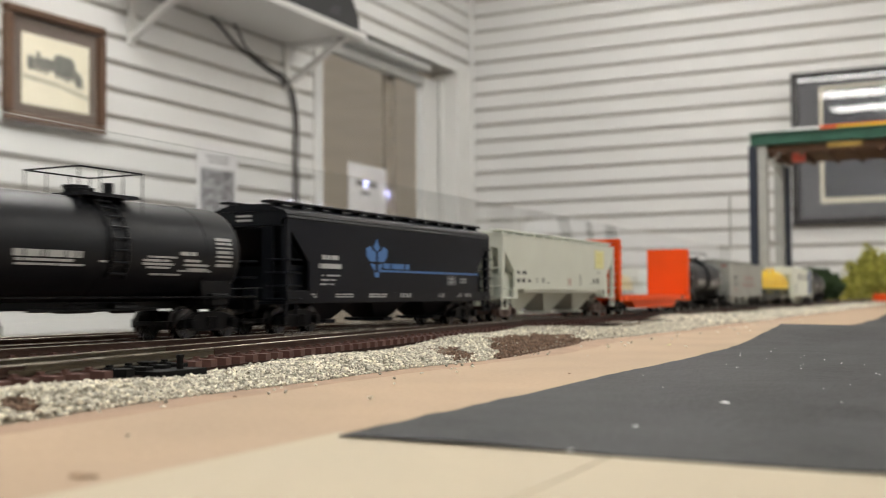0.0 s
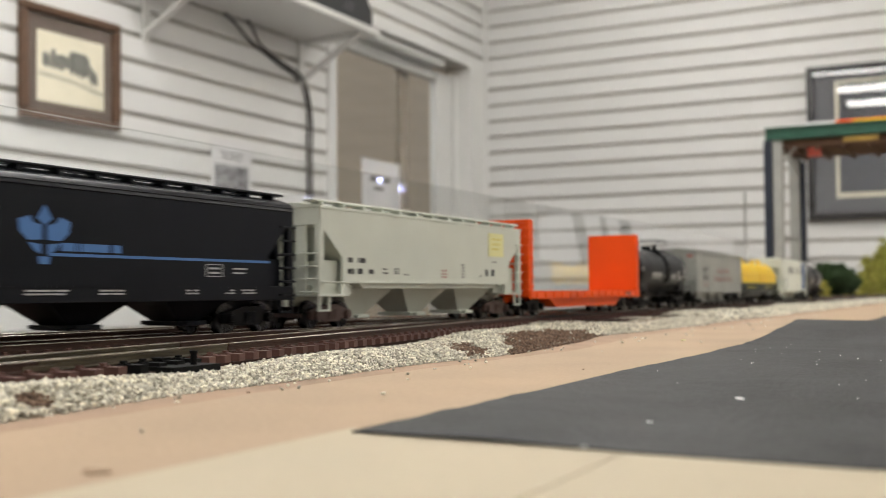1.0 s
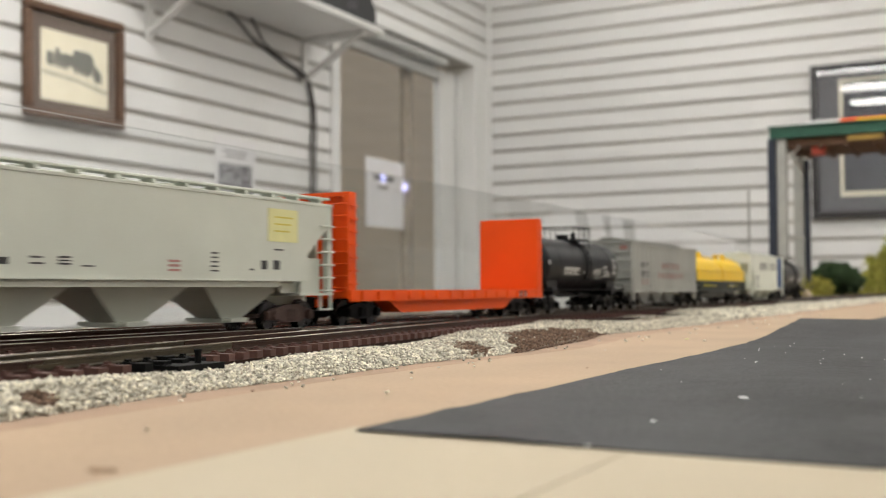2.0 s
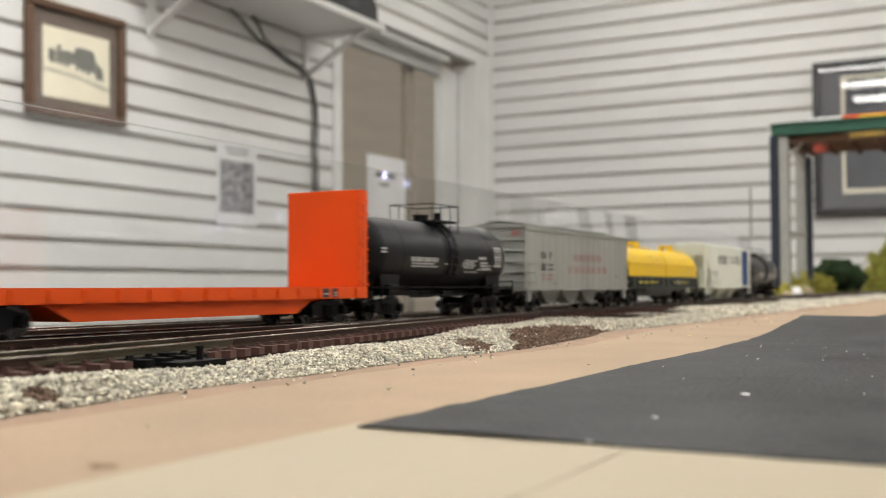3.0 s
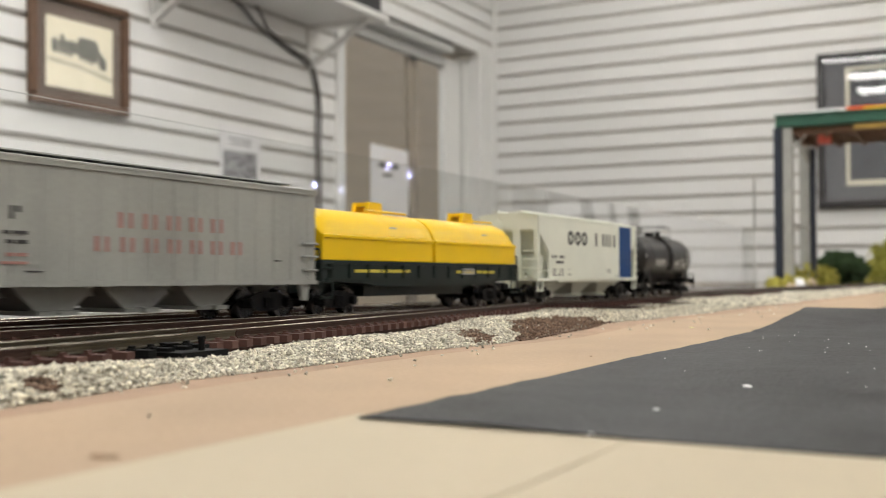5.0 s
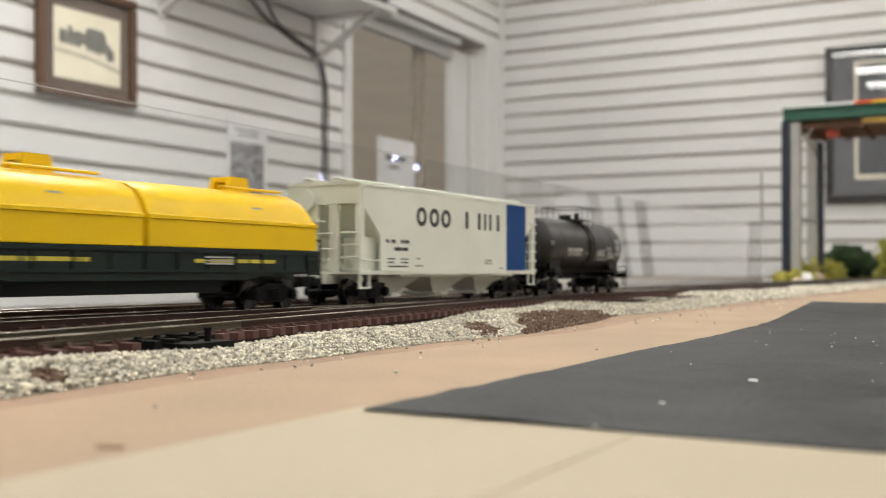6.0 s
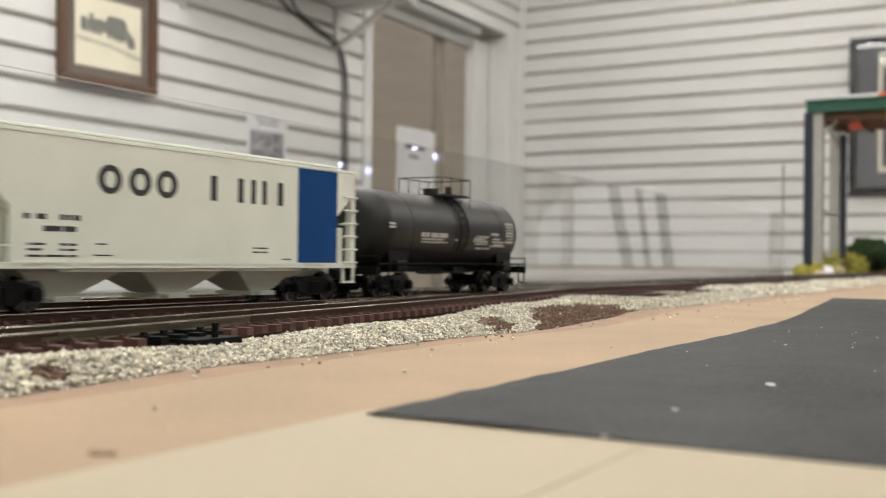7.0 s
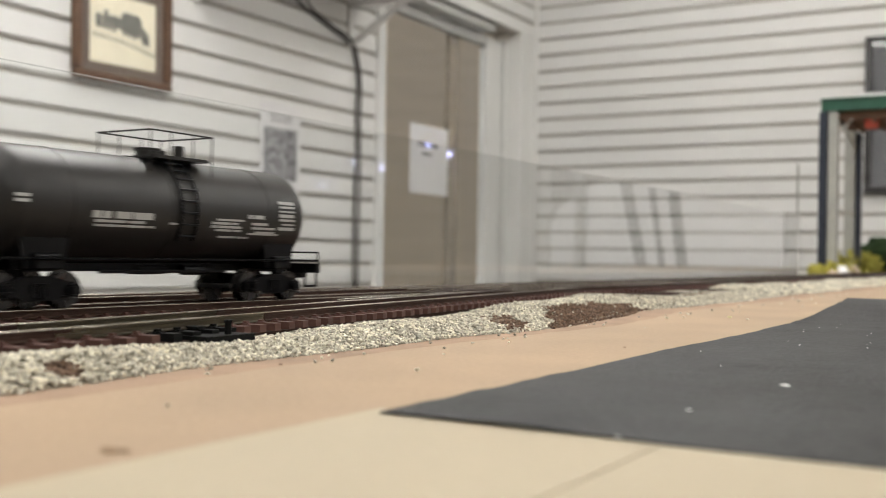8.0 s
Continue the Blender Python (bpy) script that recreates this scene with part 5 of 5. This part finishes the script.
main = thing("model_track", "main model track with brown plastic ties and worn metal rails", "track", None, "model tracks")
siding = thing("model_track", "siding track with a black switch lever joining the main track", "track", None, "model tracks")
rear = thing("model_track", "rear model track with brown plastic ties beside the guard", "track", None, "model tracks")
f_main = lambda y: track_x(y)
f_rear = lambda y: track_x(y, -0.049)
for s in (-0.00825, 0.00825):
    rail_strip(main, f_main, s, TAB_Y0 + 0.05, TAB_Y1 - 0.12, 40)
    rail_strip(rear, f_rear, s, TAB_Y0 + 0.05, TAB_Y1 - 0.12, 40)
    for a, b, m in ((-0.28, 0.1495, None), (0.15, 0.2195, M_RAIL_OLIVE), (0.22, 0.545 if s > 0 else 0.43, None)):
        rail_strip(siding, siding_x, s, a, b, 24, m)
# closure rails of the turnout between siding and main
rail_strip(main, lambda y: siding_x(y) - 0.0155, 0.0, 0.30, 0.40, 10)
rail_strip(rear, lambda y: track_x(y) - 0.012 - (0.75 - y) * 0.10, 0.0, 0.40, 0.75, 20)
rail_strip(rear, lambda y: track_x(y) - 0.012 + 0.0165 - (0.75 - y) * 0.10, 0.0, 0.42, 0.75, 20)
bm = bmesh.new()
box(bm, near_rail_x(0.1498) - 0.0008, near_rail_x(0.1498) + 0.0008, 0.1455, 0.1540, TIE_TOP + 0.0003, TIE_TOP + 0.0013)
part("rail_joiner", bm, M_RAIL_OLIVE, siding, "tarnished metal rail joiner")
# switch lever with its base
bm = bmesh.new()
lx, ly = near_rail_x(0.19) + 0.0105, 0.19
rod(bm, (lx, ly, 0.003), (lx, ly, 0.0072), 0.0008, 10)
rod(bm, (lx, ly, 0.0072), (lx, ly, 0.0079), 0.0010, 10)
box(bm, lx - 0.006, lx + 0.003, ly - 0.010, ly + 0.006, 0.0025, 0.0046)
box(bm, lx - 0.02, lx - 0.006, ly - 0.004, ly - 0.001, 0.0056, 0.0062)
part("switch_lever", bm, M_TIE_BLACK, siding, "black plastic switch lever")

# ---- ballast ----


def grains(name, mat, places, size, label, category, seed, squash=0.75):
    """Many small angular stones in one mesh; places is an array of centres."""
    rng = np.random.default_rng(seed)
    n = len(places)
    base = np.array([(1, 0, 0), (-1, 0, 0), (0, 1, 0), (0, -1, 0), (0, 0, 1), (0, 0, -1)], float)
    tri = np.array([(0, 2, 4), (2, 1, 4), (1, 3, 4), (3, 0, 4), (2, 0, 5), (1, 2, 5), (3, 1, 5), (0, 3, 5)])
    s = size * rng.uniform(0.55, 1.25, (n, 1, 1))
    v = base[None] * s * rng.uniform(0.6, 1.25, (n, 6, 1)) + rng.normal(0, 0.22, (n, 6, 3)) * s
    q = rng.normal(size=(n, 4))
    q /= np.linalg.norm(q, axis=1, keepdims=True)
    w, x, y, z = q.T
    R = np.stack([1 - 2 * (y * y + z * z), 2 * (x * y - z * w), 2 * (x * z + y * w), 2 * (x * y + z * w), 1 - 2 * (x * x + z * z), 2 * (y * z - x * w),
                  2 * (x * z - y * w), 2 * (y * z + x * w), 1 - 2 * (x * x + y * y)], axis=1).reshape(n, 3, 3)
    v = np.einsum("nij,nkj->nki", R, v)
    v[:, :, 2] *= squash
    v += places[:, None, :]
    f = tri[None] + 6 * np.arange(n)[:, None, None]
    me = bpy.data.meshes.new(name)
    me.from_pydata(v.reshape(-1, 3).tolist(), [], f.reshape(-1, 3).tolist())
    me.materials.append(mat)
    return tagged(new(name, me), label, category, kind="stuff")


def bank_inner(y):
    return np.where(y < 0.47, np.vectorize(near_rail_x)(np.minimum(y, 0.47)) + 0.0082, TRACK_X + LEAN * (y - 0.25) + 0.0152)


def foot(y):
    return -0.1470 + 0.0025 * np.sin(y * 23.0) + 0.0015 * np.sin(y * 61.0 + 1.0) - 0.012 * np.clip((y - 0.36) / 0.1, 0, 1)


def bank(n, y0, y1, size, seed, power=1.0, dirt=False):
    rng = np.random.default_rng(seed)
    y = y0 + (y1 - y0) * rng.random(n) ** power
    u = rng.random(n)
    xf, xi = foot(y), bank_inner(y)
    x = xf + (xi - xf) * u
    crest = 0.0032 + 0.0008 * np.sin(y * 17) + 0.0006 * np.sin(y * 47 + 2)
    z = crest * np.minimum(1.0, 1.9 * u) ** 0.8 + rng.uniform(-0.3, 0.9, n) * size * 0.8
    edge = 0.012 * np.sin(y * 90) * 0.15
    jit = 0.010 * np.sin(u * 19 + y * 40) + rng.normal(0, 0.0035, n)
    uj = u + rng.normal(0, 0.05, n) + 0.06 * np.sin(y * 55) * np.sin(y * 140 + 1)
    pit = (y + jit * 0.4 > 0.322 + 0.10 * u) & (y + jit < 0.478 - 0.03 * u) & (uj < 0.56)
    pit |= ((y + jit * 0.3 - 0.302 - 0.05 * u) / 0.009) ** 2 + ((uj - 0.38) / 0.30) ** 2 < 1
    pit |= ((y - 0.130) / 0.004) ** 2 + ((u - 0.25) / 0.16) ** 2 < 1
    pit |= ((y - 0.54) / 0.03) ** 2 + ((u - 0.62) / 0.08) ** 2 < 1
    pit |= ((y - 0.64) / 0.04) ** 2 + ((u - 0.56) / 0.06) ** 2 < 1
    if dirt:
        z = np.where(u < 0.06, 0.0004, z * 0.9 + 0.0003)
        keep = pit
    else:
        keep = ~pit | (rng.random(n) < 0.012)
    p = np.stack([x + edge * 0, y, np.maximum(z, 0.0003)], axis=1)
    return p[keep]


bm = bmesh.new()
rows = []
for k in range(181):
    y = -0.3 + 3.6 * (k / 180) ** 1.5
    xf, xi = float(foot(np.array(y))), float(bank_inner(np.array(y)))
    rows.append([bm.verts.new((xf + (xi - xf) * u, y, max(0.0003, 0.0028 * min(1, 1.9 * u) ** 0.8 - 0.0003) if u > 0 else 0.0002)) for u in (0, 0.12, 0.25, 0.5, 0.75, 1.0)])
for a, b in zip(rows, rows[1:]):
    for i in range(5):
        bm.faces.new((a[i], a[i + 1], b[i + 1], b[i]))
tagged(part("ballast_bed", bm, M_BED, smooth=True), "brown grit bed under the ballast stones", "ballast", kind="stuff")

grains("ballast", M_STONE, np.concatenate([bank(20000, 0.02, 0.48, 0.00068, 1), bank(11500, 0.44, 0.8, 0.0008, 2)]), 0.00068,
       "pale grey-cream ballast stones along the track", "ballast", 11)
grains("ballast", M_STONE, np.concatenate([bank(10000, 0.75, 1.4, 0.0015, 3), bank(8000, 1.3, 3.3, 0.0015, 4)]), 0.0016,
       "pale grey-cream ballast stones along the far track", "ballast", 12)
grains("brown_grit", M_DIRT, np.concatenate([bank(16000, 0.27, 0.49, 0.0006, 5, dirt=True), bank(3000, 0.5, 0.7, 0.0008, 6, dirt=True), bank(4000, 0.11, 0.15, 0.0006, 7, dirt=True)]), 0.00055,
       "dark brown loose grit beside the ballast", "grit", 13)

# stray stones and crumbs
rng = np.random.default_rng(3)
n = 90
yy = rng.uniform(0.12, 0.9, n)
stray = np.stack([-0.146 + rng.exponential(0.010, n), yy, np.full(n, 0.0004)], axis=1)
grains("stray_stone", M_STONE, stray[stray[:, 0] < -0.095], 0.0006, "stray ballast stones on the tan board", "stones", 14)
n = 560
ym = 0.21 + 0.75 * rng.random(n)
dust = np.stack([rng.uniform(-0.08, 0.15, n), ym, np.full(n, 0.0010)], axis=1)
grains("grit_specks", M_PAPER, dust[rng.random(n) < 0.75], 0.00023, "tiny pale grit specks on the black sheet", "specks", 15)
for k, (x, y, z, s, m, what) in enumerate(((-0.0433, 0.2032, 0.0011, 0.0016, M_PAPER, "pale chip lying on the black sheet"),
                                          (-0.0708, 0.1661, 0.0010, 0.0006, M_PAPER, "tiny white chip lying on the black sheet"),
                                          (-0.0484, 0.1612, 0.0010, 0.0008, M_PAPER, "tiny white chip lying on the black sheet"),
                                          (-0.0488, 0.1478, 0.0010, 0.0009, M_ROCK, "tiny tan chip lying on the black sheet"),
                                          (-0.0605, 0.1964, 0.0010, 0.0005, M_PAPER, "tiny white chip lying on the black sheet"),
                                          (-0.0485, 0.1320, 0.0010, 0.0008, M_PAPER, "tiny white chip lying on the black sheet"),
                                          (-0.1398, 0.1553, 0.0006, 0.0011, M_STONE, "stray stone on the tan board"),
                                          (-0.1160, 0.4366, 0.0007, 0.0015, M_STICKER, "pale wood chip on the tan board"),
                                          (-0.1360, 0.4450, 0.0006, 0.0012, M_STONE, "stray stone on the tan board"),
                                          (-0.0986, 0.2683, 0.0004, 0.0007, M_DIRT, "dark crumb on the tan board"),
                                          (-0.1399, 0.1771, 0.0005, 0.0008, M_DIRT, "dark crumb on the tan board"))):
    bm = bmesh.new()
    bmesh.ops.create_icosphere(bm, subdivisions=1, radius=s * 0.45)
    for v in bm.verts:
        v.co *= 1 + 0.5 * noise.noise(v.co * 1500 + Vector((k * 7, 0, 0)))
        v.co.z *= 0.4
        v.co.x *= 1.5
    tagged(part("chip", bm, m, at=pose(x, y, z - s * 0.15)), what, "chip", "chips and crumbs")

# ---- scenery beyond the guard ----


def clump(name, mat, blobs, size, label, category, seed):
    """A shrub of many small tufts filling a few ellipsoids (x, y, z, rx, ry, rz, count)."""
    rng = np.random.default_rng(seed)
    pts = []
    for x, y, z, rx, ry, rz, count in blobs:
        d = rng.normal(size=(count, 3))
        d /= np.linalg.norm(d, axis=1, keepdims=True)
        r = rng.random((count, 1)) ** 0.45
        wob = 1 + 0.22 * np.sin(d[:, :1] * 7 + seed) * np.cos(d[:, 1:2] * 6)
        p = np.array((x, y, z)) + d * r * wob * np.array((rx, ry, rz))
        pts.append(p[p[:, 2] > 0.001])
    ob = grains(name, mat, np.concatenate(pts), size, label, category, seed, 0.9)
    del ob["kind"]
    return ob


clump("turf_bank", M_GRASS, [(-0.345, 1.98, 0.0, 0.035, 0.14, 0.022, 1800), (-0.36, 2.3, 0.005, 0.05, 0.25, 0.045, 3000), (-0.37, 2.75, 0.0, 0.06, 0.35, 0.05, 3000)], 0.0045,
      "yellow-green turf bank beside the track", "scenery", 21)
clump("turf_hill", M_OLIVE, [(-0.285, 3.55, 0.0, 0.09, 0.26, 0.155, 9000), (-0.19, 3.80, 0.0, 0.12, 0.2, 0.17, 5000)], 0.007, "tall olive-yellow turf hill", "scenery", 22)
clump("shrub", M_LEAF, [(-0.340, 2.58, 0.045, 0.05, 0.10, 0.036, 4500), (-0.330, 2.70, 0.038, 0.045, 0.10, 0.030, 2500)], 0.0045, "dark green foam shrub on the turf bank", "shrub", 23)
rng = np.random.default_rng(8)
for k, (x, y, z, s) in enumerate(((-0.322, 1.93, 0.008, 0.016), (-0.322, 2.00, 0.012, 0.015), (-0.33, 2.08, 0.013, 0.017), (-0.325, 1.87, 0.005, 0.009))):
    bm = bmesh.new()
    bmesh.ops.create_icosphere(bm, subdivisions=2, radius=s)
    for v in bm.verts:
        v.co *= 1 + 0.35 * noise.noise(v.co * 90 + Vector((k * 3, 0, 0)))
        v.co.z = v.co.z * 0.7 + s * 0.5
    tagged(part("rock", bm, M_PAPER if k == 0 else M_ROCK, at=pose(x, y, 0)), "pale plaster rock at the foot of the turf bank", "rock", "rocks")
tagged(simple("orange_block", M_ORANGE, (-0.2485 + 0.04, -0.2485 + 0.07, 2.55, 2.57, 0.0003, 0.022), bevel=0.002), "small orange block on the board", "block")

# gantry crane over the tracks
crane = thing("gantry_crane", "model gantry crane with a green top girder and grey legs", "crane", pose(0, 2.0, 0))
simple("girder", M_CRANEGREEN, (-0.372, 0.30, 0.0, 0.05, 0.300, 0.320), (-0.374, 0.30, -0.004, 0.054, 0.3202, 0.323), parent=crane, label="dark green girder", bevel=0.001)
simple("girder", M_CRANEGREEN, (-0.352, 0.30, 0.19, 0.23, 0.296, 0.318), parent=crane, label="dark green girder", bevel=0.001)
simple("underside", M_RUST, (-0.352, 0.29, 0.012, 0.188, 0.285, 0.2995), parent=crane, label="rusty brown deck underside")
for k in range(14):
    x = -0.33 + k * 0.045
    simple("joist", M_RUST, (x, x + 0.006, 0.005, 0.19, 0.279, 0.2848), parent=crane)
simple("leg", M_CRANENAVY, (-0.376, -0.3615, 0.002, 0.03, 0.0, 0.3), parent=crane, label="dark navy leg plate", bevel=0.001)
simple("leg", M_CRANEGREY, (-0.360, -0.343, 0.004, 0.022, 0.0, 0.299), parent=crane, bevel=0.001)
simple("leg", M_CRANEGREY, (-0.362, -0.342, 0.19, 0.215, 0.0, 0.2955), parent=crane, bevel=0.001)
simple("leg", M_CRANENAVY, (-0.3405, -0.3325, 0.19, 0.215, 0.0, 0.28), parent=crane, bevel=0.001)
simple("leg", M_CRANEGREY, (0.27, 0.29, 0.004, 0.022, 0.0, 0.299), parent=crane, bevel=0.001)
simple("leg", M_CRANEGREY, (0.27, 0.29, 0.19, 0.215, 0.0, 0.295), parent=crane, bevel=0.001)
for a, b in (((-0.352, 0.013, 0.25), (-0.32, 0.013, 0.285)), ((-0.341, 0.2, 0.25), (-0.345, 0.012, 0.285)), ((-0.341, 0.2, 0.12), (-0.345, 0.012, 0.12))):
    bm = bmesh.new()
    bar(bm, a, b, 0.004, 0.004)
    part("brace", bm, M_CRANEGREY, crane)
# the plate's yellow is darkened in its colour to stand in for shadow
simple("sign_plate", material("shaded_yellow_plate", (0.30, 0.19, 0.035), 0.6, scale=80, vary=0.4, bump=0.05), (-0.235, -0.175, -0.0052, -0.0044, 0.287, 0.296), parent=crane, label="yellow plate on the girder")
simple("hook_block", material("red_enamel", (0.42, 0.06, 0.03), 0.5, scale=60, vary=0.15, bump=0.05), (-0.30, -0.278, 0.02, 0.04, 0.268, 0.2845), parent=crane, label="red hoist block")
load = thing("model_load", "orange and white model roof load on the crane deck", "model", pose(-0.18, 2.03, 0.3232))
simple("body", M_ORANGE, (-0.07, 0.4, -0.015, 0.02, 0.0, 0.008), parent=load, bevel=0.002)
simple("body", M_YELLOW, (-0.04, 0.4, -0.0165, -0.0152, 0.002, 0.006), parent=load)
simple("body", M_PAPER, (-0.13, -0.0705, -0.015, 0.02, 0.0, 0.0075), parent=load, bevel=0.001)

# ---- ties, last ----
ties(main, f_main, -0.1, 1.3)
far_ties(main, f_main, TAB_Y0 + 0.06, -0.105)
far_ties(main, f_main, 1.3, TAB_Y1 - 0.13)
ties(rear, f_rear, 0.1, 1.3)
far_ties(rear, f_rear, TAB_Y0 + 0.06, 0.095)
far_ties(rear, f_rear, 1.3, TAB_Y1 - 0.13)
ties(siding, siding_x, -0.1, 0.5, lambda y: TIE_BLACK if 0.168 < y < 0.200 else TIE)

# ---- movement ----


def motions():
    for c, y0 in cars:
        rows = []
        for k in range(17):
            t = k * 0.5
            y = y0 - SPEED * t
            rows.append((t, pose(track_x(y), y, RAIL_Z, 0, 0, TURN)))
        walk(c, rows)
    # each axle turns as the wheels roll; all axles at the same place in a truck share one set of keys
    shared = {}
    for ws, a in wheelsets:
        if a not in shared:
            rows = []
            for k in range(241):
                t = k / 30
                rows.append((t, pose(0, a, 4.8 * MM, math.degrees(SPEED * t / (4.8 * MM)) % 360.0)))
            walk(ws, rows)
            shared[a] = ws.animation_data
        else:
            ws.rotation_mode = "QUATERNION"
            ws.animation_data_create()
            ws.animation_data.action = shared[a].action
            ws.animation_data.action_slot = shared[a].action_slot


motions()
